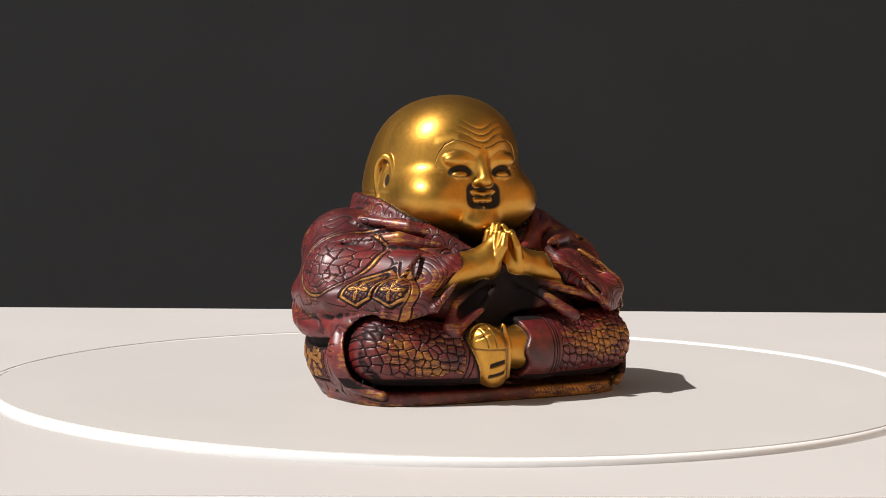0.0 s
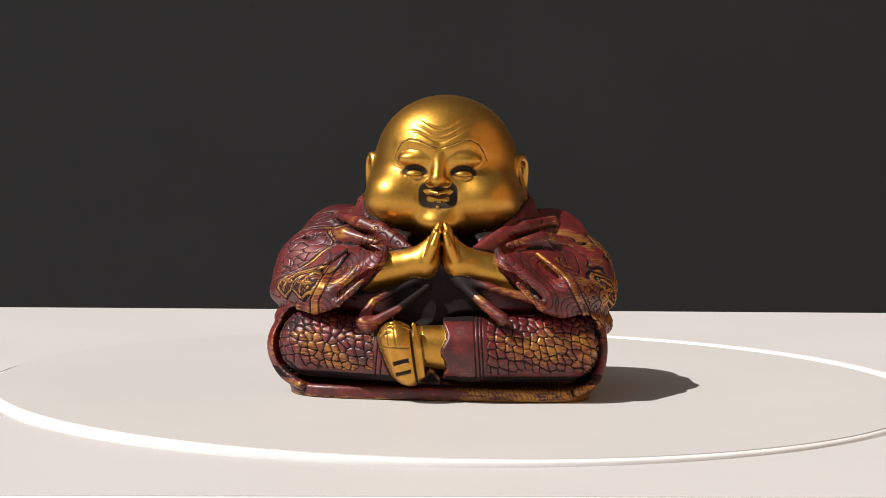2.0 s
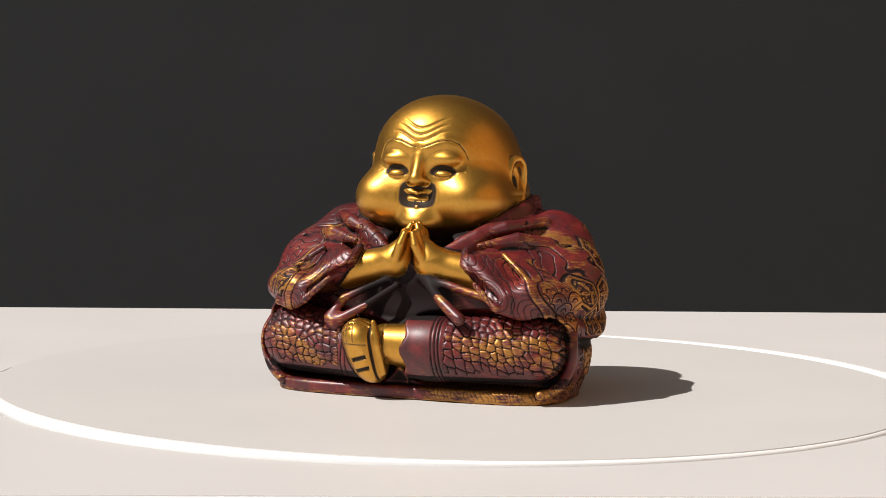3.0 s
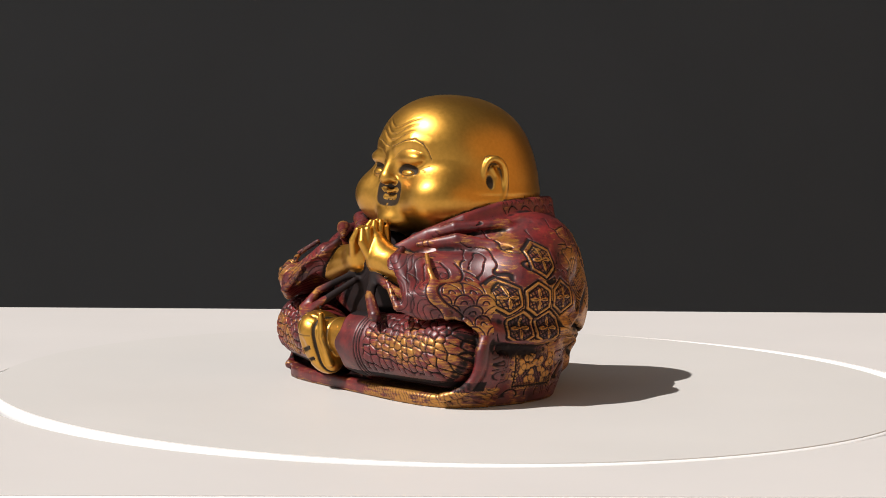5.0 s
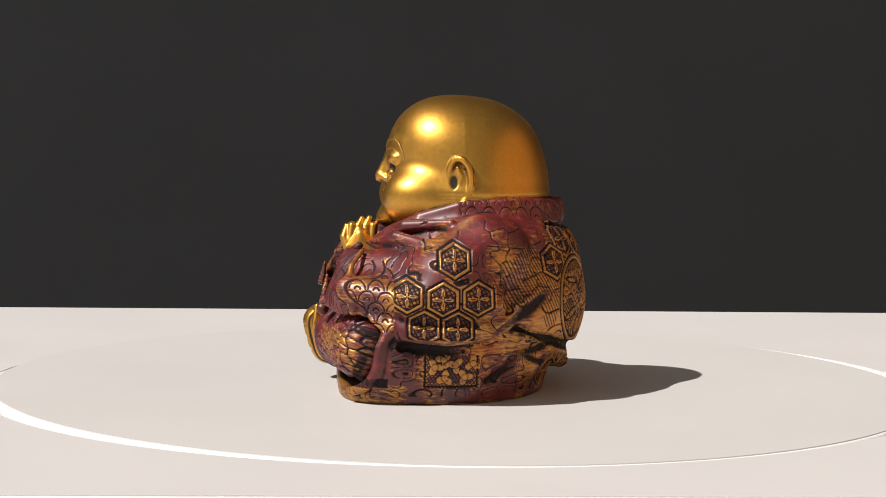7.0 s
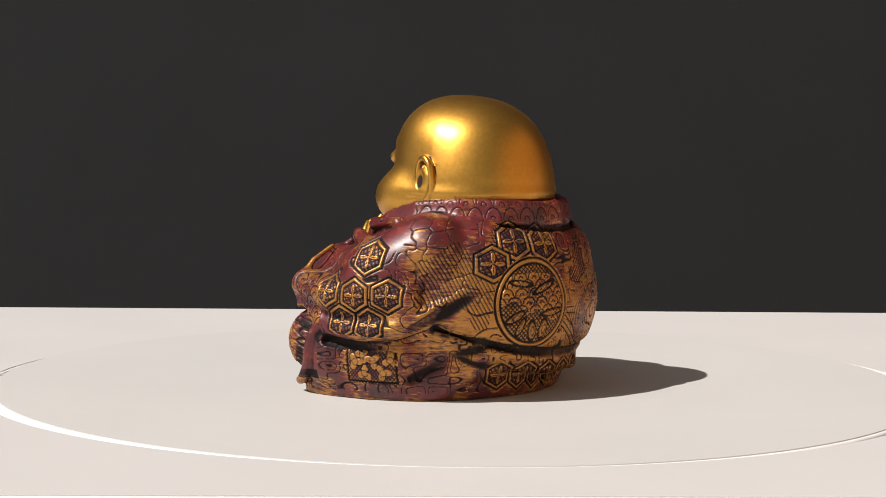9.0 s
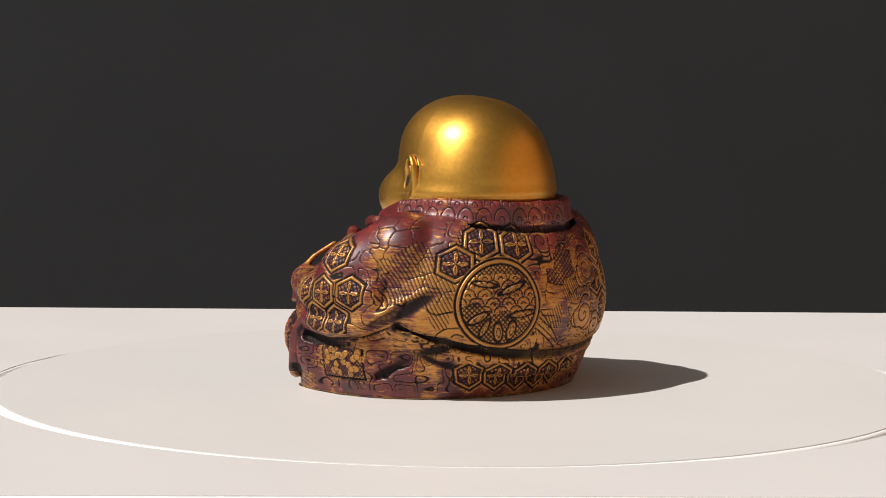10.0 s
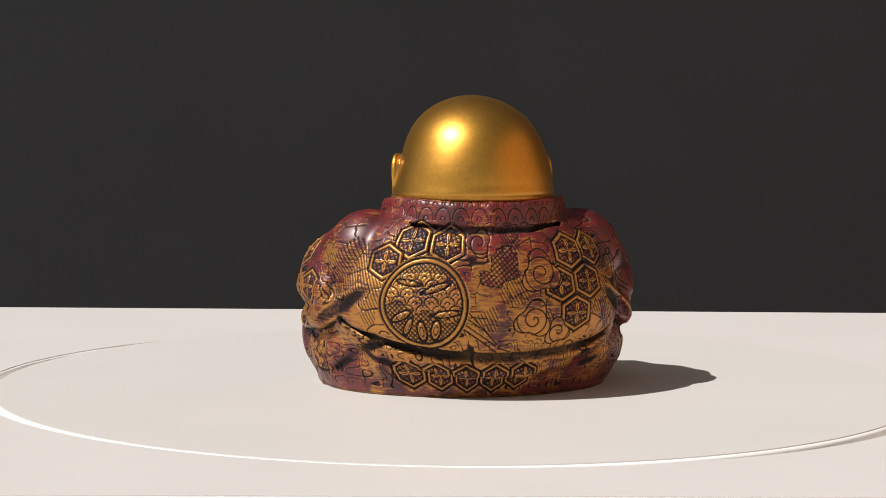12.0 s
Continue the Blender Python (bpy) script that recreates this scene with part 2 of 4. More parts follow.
def head_d(P):
    P = head_turn(P)
    d = ell(P, (-0.3, 2.8, 69.4), (22.9, 24.4, 22.0))
    jaw = smin(ell(P, (0.2, -2.4, 58.0), (24.4, 22.0, 12.6)), ell(P, (-0.3, 5.8, 62.0), (23.4, 21.4, 14)), 5)
    d = smin(d, jaw, 7)
    d = smin(d, ell(P, (0.4, -8.0, 75.6), (17.0, 13.2, 13.6)), 8)         # forehead
    for s in (-1, 1):
        d = smin(d, ell(P, (s * 13.6, -12.8, 59.8), (10.3, 12.0, 9.4)), 4)       # cheek
        d = smax(d, -ell(P, (s * 7.5, -25.6, 68.4), (5.4, 2.9, 3.2)), 2.0)       # eye socket
        d = smin(d, ell(P, (s * 7.6, -20.5, 72.0), (5.0, 2.8, 2.4)), 1.3)         # upper lid
        d = smin(d, ell(P, (s * 7.3, -20.9, 67.2), (3.2, 2.2, 1.5)), 0.6)         # lower lid
        d = smin(d, path(P, [(s * 2.6, -22.0, 75.4), (s * 7.6, -20.6, 77.2), (s * 12.0, -17.6, 76.0)], [0.2, 0.4, 0.2]), 3.2)  # brow
        d = smin(d, ell(P, (s * 2.1, -23.4, 64.9), (1.7, 1.8, 1.3)), 0.7)         # nostril
    d = smin(d, ell(P, (0, -21.0, 52.8), (6.2, 5.2, 3.6)), 3)               # chin
    d = smax(d, -ell(P, (0, -27.0, 61.2), (7.4, 4.6, 4.8)), 1.6)            # the laughing mouth's hollow
    d = smin(d, cap(P, (0, -22.0, 72.5), (0, -24.4, 66.3), 1.5, 2.1), 1.6)   # nose
    d = smin(d, ell(P, (0, -24.8, 65.6), (2.1, 1.9, 1.8)), 0.8)
    for s in (-1, 1):
        d = smin(d, cap(P, (0, -23.6, 61.6), (s * 6.2, -21.8, 62.6), 0.6, 0.45), 0.6)   # upper lip
        d = smin(d, cap(P, (0, -23.4, 57.2), (s * 5.2, -22.2, 58.4), 0.6, 0.4), 0.8)    # lower lip
    d = np.minimum(d, tri(P, (-2.8, -22.8, 59.8), (2.8, -22.8, 59.8), (0, -22.6, 59.8), 0.36))  # teeth
    # nape: a shallow roll above the collar
    d = smin(d, ell(P, (0.5, 4.4, 61.0), (23.6, 23.2, 3.4)), 3)
    for s in (-1, 1):
        q = P if s > 0 else flip(P)
        qe = (q - v3(0, -1.6, 65.2)) * v3(1, 1.34, 1.04) + v3(2.8, 0.2, 66.0)
        rim = [(25.0, -4.0, 65.6), (25.2, -4.2, 69.6), (25.6, -2.4, 72.8), (26.6, 0.6, 73.4), (27.4, 3.6, 71.0), (27.4, 4.6, 66.6), (26.8, 3.6, 61.6), (27.4, 0.2, 57.0), (28.8, -2.6, 52.6), (28.6, -5.4, 48.8)]
        ear = path(qe, *curve(rim, [0.6, 0.9, 1.1, 1.2, 1.25, 1.25, 1.5, 2.1, 2.6, 2.2]))
        ear = smin(ear, path(qe, [(25.8, -0.8, 70.4), (26.0, 1.2, 67.8), (25.8, 0.2, 64.0)], [0.7, 0.8, 0.8]), 0.8)
        ear = smin(ear, ell(qe, (24.2, 0.6, 66.0), (1.5, 4.4, 7.4)), 0.8)
        ear = smin(ear, ell(qe, (25.6, -1.2, 57.0), (2.4, 3.2, 5.8)), 1.0)
        ear = smax(ear, -ell(qe, (26.4, -2.4, 65.8), (1.6, 1.5, 1.8)), 0.6)
        d = smin(d, ear, 0.7)
    return d


def hand_d(P):
    d = None
    for s in (-1, 1):
        q = P if s > 0 else flip(P)
        fore = cap(q, (22.0, -28.5, 38.6), (6.0, -30.5, 42.2), 5.8, 4.6)
        palm = smin(cap(q, (5.2, -31.0, 42.6), (2.6, -31.2, 48.2), 4.4, 2.6), fore, 3.5)
        for k, (y, top) in enumerate(((-34.4, 51.4), (-32.2, 53.4), (-29.8, 53.6), (-27.6, 52.2))):
            palm = smin(palm, path(q, [(3.0, y, 46.5), (1.9, y * 0.985, 51.2), (0.95, y * 0.955, top)], [1.6, 1.35, 0.9]), 0.5)
        thumb = path(q, [(4.0, -34.8, 43.6), (2.4, -36.4, 47.6), (1.3, -35.6, 51.0)], [1.6, 1.4, 0.95])
        palm = smin(palm, thumb, 0.6)
        d = palm if d is None else np.minimum(d, palm)
    return d


def foot_d(P):
    # the foot turned up to the front: thick ball and toes above, the sole narrowing downwards, a sandal strap across
    q = P + np.stack([0.20 * (P[:, 2] - 16.0), np.zeros(len(P)), np.zeros(len(P))], 1).astype(np.float32)
    sole = ell(q, (-11.4, -41.0, 15.6), (6.0, 7.8, 8.2))
    sole = smin(sole, ell(q, (-11.4, -42.0, 18.8), (6.0, 6.8, 5.0)), 2)
    sole = smin(sole, ell(q, (-10.6, -40.6, 9.4), (4.8, 5.0, 4.6)), 3)
    sole = smax(sole, -ell(q, (-12.4, -50.6, 12.0), (3.4, 3.2, 5.0)), 1.2)
    for k in range(3):
        sole = smax(sole, -path(q, [(-16.6, -41.0 - 2.2 * k, 20.0), (-11.0, -44.4 - 2.2 * k, 25.4 - 1.3 * k), (-6.6, -42.0 - 2.2 * k, 21.0)], [0.3, 0.35, 0.3]), 0.5)
    ankle = cap(P, (-6.0, -38.0, 16.6), (3.0, -37.2, 16.2), 6.0, 6.8)
    strap = path(P, [(-7.6, -44.6, 23.4), (-5.6, -45.2, 16.6), (-4.6, -42.6, 8.4)], [0.9, 1.1, 0.9])
    return smin(smin(sole, ankle, 0.9), strap, 0.9)


def collar_line():
    """The collar's middle line, from the front over one shoulder to the nape."""
    return [(1.5, -31.4, 40.6), (9.0, -29.0, 44.4), (17.5, -23.0, 49.6), (23.6, -13.6, 54.4), (26.6, -2.0, 58.0), (25.8, 12.0, 59.2), (20.0, 23.0, 59.0), (10.6, 29.6, 58.4), (0.0, 31.4, 58.2)]


LEGS = {1: ((37.4, -29.4, 15.8), (8.0, -35.6, 15.4), 10.4, 9.4), -1: ((38.6, -27.8, 15.8), (13.0, -36.0, 13.8), 10.4, 8.6)}


def seat_d(P):
    """The skirt on the plate: straight in front, rounding off to a narrower back."""
    X, Z = P[:, 0], P[:, 2]
    g = np.where(X > 0, 6.0, 9.0) * np.sin(np.clip(Z / 25.0, 0, 1) * math.pi * 0.9)
    g = g * np.clip((-4.0 - P[:, 1]) / 16.0, 0.68, 1)
    y = P[:, 1] + 8.0
    ax, ay = 45.2 + g, np.where(y > 0, 35.5 + 0.6 * g, 25.0 + 0.2 * g)
    n = np.where(y > 0, 1.95, 5.0)
    k = ((np.abs(X - 0.3) / ax) ** n + (np.abs(y) / ay) ** n + 1e-9) ** (1.0 / n)
    return smax((k - 1) * 34.0, np.maximum(Z - 24.0, -6.0 - Z), 4.0)


def sleeve_d(q):
    arm = cap(q, (33.0, 6.0, 42.5), (40.0, -6.0, 35.4), 14.0, 12.6)
    arm = smin(arm, cap(q, (40.0, -6.0, 35.0), (24.0, -29.5, 38.4), 12.2, 6.0), 5)
    arm = smin(arm, tri(q, (46.6, 6.0, 30.6), (49.0, -17.0, 30.6), (37.4, -35.4, 32.6), 4.8), 5)
    arm = smin(arm, tri(q, (46.5, -14.0, 33.0), (32.4, -39.4, 32.0), (19.6, -35.0, 41.6), 2.8), 3.0)
    # lower edge of the sleeve: a heavy rolled hem
    hem = path(q, *curve([(38.0, 21.0, 33.0), (46.0, 11.0, 25.4), (49.6, -2.0, 21.6), (49.2, -12.0, 21.2), (47.2, -22.0, 22.8), (41.2, -32.4, 25.8), (30.4, -42.6, 29.2)], [2.0, 3.2, 3.6, 3.5, 3.2, 2.6, 1.0], 2))
    arm = smin(arm, hem, 3.0)
    # cuff: a raised band along the opening
    arm = smin(arm, path(q, [(17.0, -32.0, 45.0), (18.0, -36.6, 41.6), (23.0, -41.4, 36.0), (30.4, -43.4, 29.2)], [1.2, 1.2, 1.1, 0.9]), 1.4)
    arm = smin(arm, path(q, [(29.0, -31.6, 44.3), (34.6, -34.8, 40.2), (38.4, -35.6, 36.4), (42.9, -34.4, 27.3)], [0.7, 0.8, 0.8, 0.8]), 1.6)
    # the opening of the sleeve, and folds over the shoulder
    arm = smax(arm, -path(q, [(9.0, -40.4, 37.0), (20.0, -38.6, 35.6), (31.0, -40.0, 31.4)], [6.6, 3.8, 1.0]), 1.0)
    for f in ([(14.0, -25.0, 47.6), (25.0, -18.0, 51.6), (34.0, -5.0, 53.4)], [(20.0, -28.0, 46.6), (30.0, -21.0, 48.4), (41.0, -10.0, 46.8)]):
        arm = smin(arm, path(q, f, [0.8, 2.2, 1.2]), 3.0)
    arm = smax(arm, -path(q, [(28.0, -27.6, 48.6), (36.0, -20.0, 49.4), (44.0, -11.0, 46.0)], [0.4, 0.8, 0.3]), 1.6)
    # slit between sleeve and back
    arm = smax(arm, -path(q, [(50.4, 9.0, 21.4), (45.6, 15.4, 26.0), (40.6, 22.6, 31.4), (37.0, 26.6, 34.4)], [1.6, 2.2, 2.0, 0.8]), 1.4)
    # undercut below the hem
    return smax(arm, -path(q, [(51.0, 8.0, 17.8), (52.4, -4.0, 15.8), (50.4, -20.0, 17.4), (43.6, -33.4, 21.4)], [1.4, 1.5, 1.4, 1.1]), 1.0)


def robe_d(P):
    X, Y, Z = P[:, 0], P[:, 1], P[:, 2]
    # seat: a low drum, its hem spread on the plate
    d = seat_d(P)
    # back and belly
    torso = ell(P, (0, 4.0, 28.4), (46.0, 36.8, 33.0))
    torso = smin(torso, ell(P, (0, 7.0, 44.0), (37.0, 29.0, 15.0)), 8)
    torso = smax(torso, -(Z - 9.5 + 1.6 * np.sin(X * 0.12 + 0.7)), 2.2)
    d = smin(d, torso, 1.0)
    chest = ell(P, (0, -12.0, 36.0), (27.0, 20.0, 14.0))
    d = smin(d, chest, 3)
    d = smax(d, -ell(P, (0, -7.0, 61.0), (25.0, 26.5, 15.5)), 3)
    # hollow in front, over the crossed legs
    hollow = ell(P, (1.0, -41.0, 29.5), (16.0, 9.0, 7.5))
    d = smax(d, -hollow, 2)
    for s in (-1, 1):
        q = P if s > 0 else flip(P)
        arm = near(q, (2, -52, 12), (62, 40, 62), sleeve_d)
        d = smin(d, arm, 1.2)
        d = smax(d, -path(q, [(44.6, 18.0, 26.0), (40.6, 23.6, 31.0), (37.0, 28.0, 34.4)], [1.5, 1.6, 0.6]), 1.8)
        d = smax(d, -path(q, [(47.0, 15.0, 21.4), (50.4, 6.0, 17.8), (51.4, -5.0, 16.2), (49.8, -20.0, 17.6)], [1.2, 1.5, 1.7, 1.5]), 1.0)
        # crossed leg, lying in a pocket of the cloth that wraps the knee from behind
        knee, shin, ra, rb = LEGS[s]
        leg = cap(q, knee, shin, ra, rb)
        edge = q[:, 1] + (26.4 if s > 0 else 21.0) - 0.10 * np.abs(q[:, 2] - 14.0)
        d = smax(d, -smax(leg - 2.2, edge, 1.4), 1.0)
        o = 0.0 if s > 0 else 4.6
        rim = [(48.6, -23.0 + o, 23.4), (50.4 - s, -26.2 + o, 17.4), (50.0 - s, -27.4 + o, 10.6), (47.0 - 0.5 * s, -30.4 + 0.8 * o, 5.6), (42.0, -34.6 + 0.3 * o, 3.4)]
        d = smin(d, near(q, (36, -42, -3), (58, -12, 30), lambda p: path(p, *curve(rim, [1.2, 1.5, 1.5, 1.6, 1.4]))), 1.6)
        if s > 0:
            leg = smin(leg, cap(q, (2.0, -36.2, 15.8), (9.5, -35.4, 15.6), 9.4, 9.8), 1.4)
            leg = smax(leg, 1.6 - q[:, 0] + 0.8 * np.sin(q[:, 2] * 0.7), 1.2)
        d = smin(d, leg, 0.7)
    d = smax(d, -path(P, [(43.0, -32.6, 6.6), (20.0, -37.0, 5.4), (0.0, -37.6, 5.2), (-22.0, -37.0, 5.4), (-43.0, -32.6, 6.6)], [1.2] * 5), 1.2)
    lip = smax(slab(P, 0.0, -4.0, 45.6, 33.0, 5.0, -6.0, 4.0, 1.0, 1.6), Y + 6.0, 2.0)
    d = smin(d, lip, 1.0)
    d = smin(d, path(P, [(6.0, -34.6, 35.0), (12.0, -40.0, 30.6), (19.0, -43.2, 25.6)], [1.2, 1.5, 1.9]), 2.8)
    d = smax(d, -cap(P, (18.0, -46.0, 26.2), (20.0, -46.4, 25.0), 1.1), 0.5)
    d = smin(d, path(P, [(3.0, -33.0, 37.0), (14.0, -36.0, 34.6), (30.0, -37.5, 30.4)], [0.9, 1.3, 1.0]), 2.8)
    d = smin(d, path(P, [(-4.0, -34.6, 34.0), (-12.0, -39.0, 28.0), (-21.6, -40.8, 22.4)], [0.9, 1.2, 1.8]), 2.8)
    d = smin(d, path(P, [(-7.0, -33.0, 36.0), (-20.0, -37.0, 29.6), (-23.5, -40.0, 24.0)], [0.8, 1.2, 1.6]), 2.8)
    # back: hem fold under the coat, and the tucked fold beside it
    d = smin(d, path(P, [(35.0, 14.0, 17.6), (23.0, 26.6, 11.6), (8.0, 32.4, 9.2), (-10.0, 32.2, 9.0), (-24.5, 25.4, 11.0), (-35.0, 12.0, 15.0)], [1.6, 2.3, 2.5, 2.5, 2.3, 1.5]), 1.4)
    d = smax(d, -path(P, [(42.6, 14.0, 23.0), (34.0, 25.0, 18.6), (20.0, 33.0, 15.0), (6.0, 36.4, 13.2), (-10.0, 36.2, 13.0), (-26.0, 30.6, 14.6), (-39.0, 18.6, 19.0)], [0.6, 1.0, 1.5, 1.6, 1.6, 1.6, 1.4]), 1.8)
    d = smax(d, -path(P, [(43.6, 6.0, 7.0), (39.6, 17.0, 13.0), (33.0, 24.4, 16.6)], [0.3, 1.0, 0.6]), 3.2)
    d = smin(d, cap(P, (31.0, 19.6, 10.0), (22.0, 24.4, 9.6), 3.4, 2.0), 2.5)
    # collar band
    line = collar_line()
    for s in (-1, 1):
        q = P if s > 0 else flip(P)
        for off, r in ((0.0, 1.5), (-2.2, 1.8), (-4.2, 2.0)):
            pts = [(x, y, z + off * (0.35 + 0.65 * min(1, k / 4))) for k, (x, y, z) in enumerate(line)]
            d = smin(d, path(q, pts, [1.1, 1.2] + [r] * 7), 1.6)
        d = smax(d, -path(q, [(x * 1.09, y * 1.09, z - 6.8) for x, y, z in line[3:]], [1.0] * 6), 1.2)
    d = smax(d, -ell(P, (0, -22.0, 46.6), (11.0, 9.0, 3.2)), 2)
    return d


def whole_d(P):
    gold = np.minimum(near(P, (-33, -32, 44), (33, 34, 97), head_d), near(P, (-28, -44, 25), (28, -16, 60), lambda p: hand_d(p + v3(0, 0, 1.2))))
    gold = np.minimum(gold, near(P, (-20, -54, -3), (14, -22, 33), foot_d))
    robe = near(P, (-60, -54, -5), (60, 50, 64), robe_d)
    return smin(gold, robe, 0.35), gold, robe


def in_chunks(f, P, size=150000):
    return [np.concatenate(x) for x in zip(*[f(P[i:i + size]) for i in range(0, len(P), size)])]


def surface(step):
    """Surface nets over the distance field: vertices and quads."""
    lo, hi = np.array((-57.0, -51.0, -2.2)), np.array((57.0, 46.0, 95.0))
    n = np.ceil((hi - lo) / step).astype(int)
    ax = [lo[k] + step * np.arange(n[k]) for k in range(3)]
    G = np.stack(np.meshgrid(*ax, indexing="ij"), -1).reshape(-1, 3).astype(np.float32)
    # a coarse look first; only cells close to the surface are worked out finely
    m = -(-n // 3)
    C = np.stack(np.meshgrid(*[lo[k] + step * (1 + 3 * np.arange(m[k])) for k in range(3)], indexing="ij"), -1)
    coarse = in_chunks(whole_d, C.reshape(-1, 3).astype(np.float32))[0].reshape(m)
    for axis in range(3):
        coarse = np.repeat(coarse, 3, axis=axis)
    D = coarse[:n[0], :n[1], :n[2]].reshape(-1).copy()
    band = np.abs(D) < 6.0
    D[band] = in_chunks(whole_d, G[band])[0]
    D = D.reshape(n)
    D = np.maximum(D, (-(G[:, 2] + 0.0)).reshape(n))
    inside = D < 0
    c = np.zeros(n - 1, int)
    corners = [(i, j, k) for i in (0, 1) for j in (0, 1) for k in (0, 1)]

    def at(a, o):
        return a[o[0]:n[0] - 1 + o[0], o[1]:n[1] - 1 + o[1], o[2]:n[2] - 1 + o[2]]
    for o in corners:
        c += at(inside, o)
    mixed_cell = (c > 0) & (c < 8)
    idx = -np.ones(n - 1, int)
    cells = np.argwhere(mixed_cell)
    idx[mixed_cell] = np.arange(len(cells))
    total, count = np.zeros((len(cells), 3)), np.zeros(len(cells))
    for a in corners:
        for axis in range(3):
            if a[axis]:
                continue
            b = tuple(v + (k == axis) for k, v in enumerate(a))
            da, db = at(D, a)[mixed_cell], at(D, b)[mixed_cell]
            cross = (da < 0) != (db < 0)
            w = np.where(cross, da / np.where(cross, da - db, 1), 0)
            p = np.array(a)[None] + w[:, None] * (np.array(b) - np.array(a))[None]
            total += p * cross[:, None]
            count += cross
    V = lo + step * (cells + total / count[:, None])
    F = []
    for axis in range(3):
        u, w = (axis + 1) % 3, (axis + 2) % 3
        s0 = [slice(1, n[k] - 1) for k in range(3)]
        s0[axis] = slice(0, n[axis] - 1)
        s1 = list(s0)
        s1[axis] = slice(1, n[axis])
        a, b = inside[tuple(s0)], inside[tuple(s1)]
        for flag in (True, False):
            e = np.argwhere((a != b) & (a == flag))
            e = e + np.array([s0[k].start for k in range(3)])
            q = []
            for du, dw in ((0, 0), (1, 0), (1, 1), (0, 1)):
                o = e.copy()
                o[:, u] -= du
                o[:, w] -= dw
                q.append(idx[o[:, 0], o[:, 1], o[:, 2]])
            q = np.stack(q, 1)
            F.append(q if flag else q[:, ::-1])
    return V, np.concatenate(F)


def subdivide(V, F):
    """Each quad into four."""
    n = len(V)
    E = np.concatenate([np.stack([F[:, k], F[:, (k + 1) % 4]], 1) for k in range(4)])
    E.sort(axis=1)
    key, inv = np.unique(E[:, 0] * n + E[:, 1], return_inverse=True)
    mid = (V[key // n] + V[key % n]) / 2
    inv = inv.reshape(4, -1) + n
    c = n + len(key) + np.arange(len(F))
    V2 = np.concatenate([V, mid, V[F].mean(1)])
    quads = [np.stack([F[:, k], inv[k], c, inv[k - 1]], 1) for k in range(4)]
    return V2, np.concatenate(quads)


def line(d, w):
    """1 on a line of half width w, soft at its edge; d: distance."""
    return np.clip((w - np.abs(d)) / 0.22 + 0.5, 0, 1)


def noise2(u, v, seed):
    """Smooth value noise on the plane."""
    rng = np.random.RandomState(seed)
    T = rng.rand(64, 64)
    i, j = np.floor(u).astype(int), np.floor(v).astype(int)
    a, b = u - i, v - j
    a, b = a * a * (3 - 2 * a), b * b * (3 - 2 * b)
    g = lambda p, q: T[p % 64, q % 64]
    return (g(i, j) * (1 - a) + g(i + 1, j) * a) * (1 - b) + (g(i, j + 1) * (1 - a) + g(i + 1, j + 1) * a) * b


def cells2(u, v, seed):
    """Scattered cells: distance to the nearest cell's edge."""
    rng = np.random.RandomState(seed)
    T = rng.rand(32, 32, 2) * 0.7 + 0.15
    i, j = np.floor(u).astype(int), np.floor(v).astype(int)
    d1, d2 = np.full(len(u), 9.0), np.full(len(u), 9.0)
    for a in (-1, 0, 1):
        for b in (-1, 0, 1):
            o = T[(i + a) % 32, (j + b) % 32]
            d = np.hypot(i + a + o[:, 0] - u, j + b + o[:, 1] - v)
            d2 = np.where(d < d1, d1, np.minimum(d2, d))
            d1 = np.minimum(d1, d)
    return d2 - d1


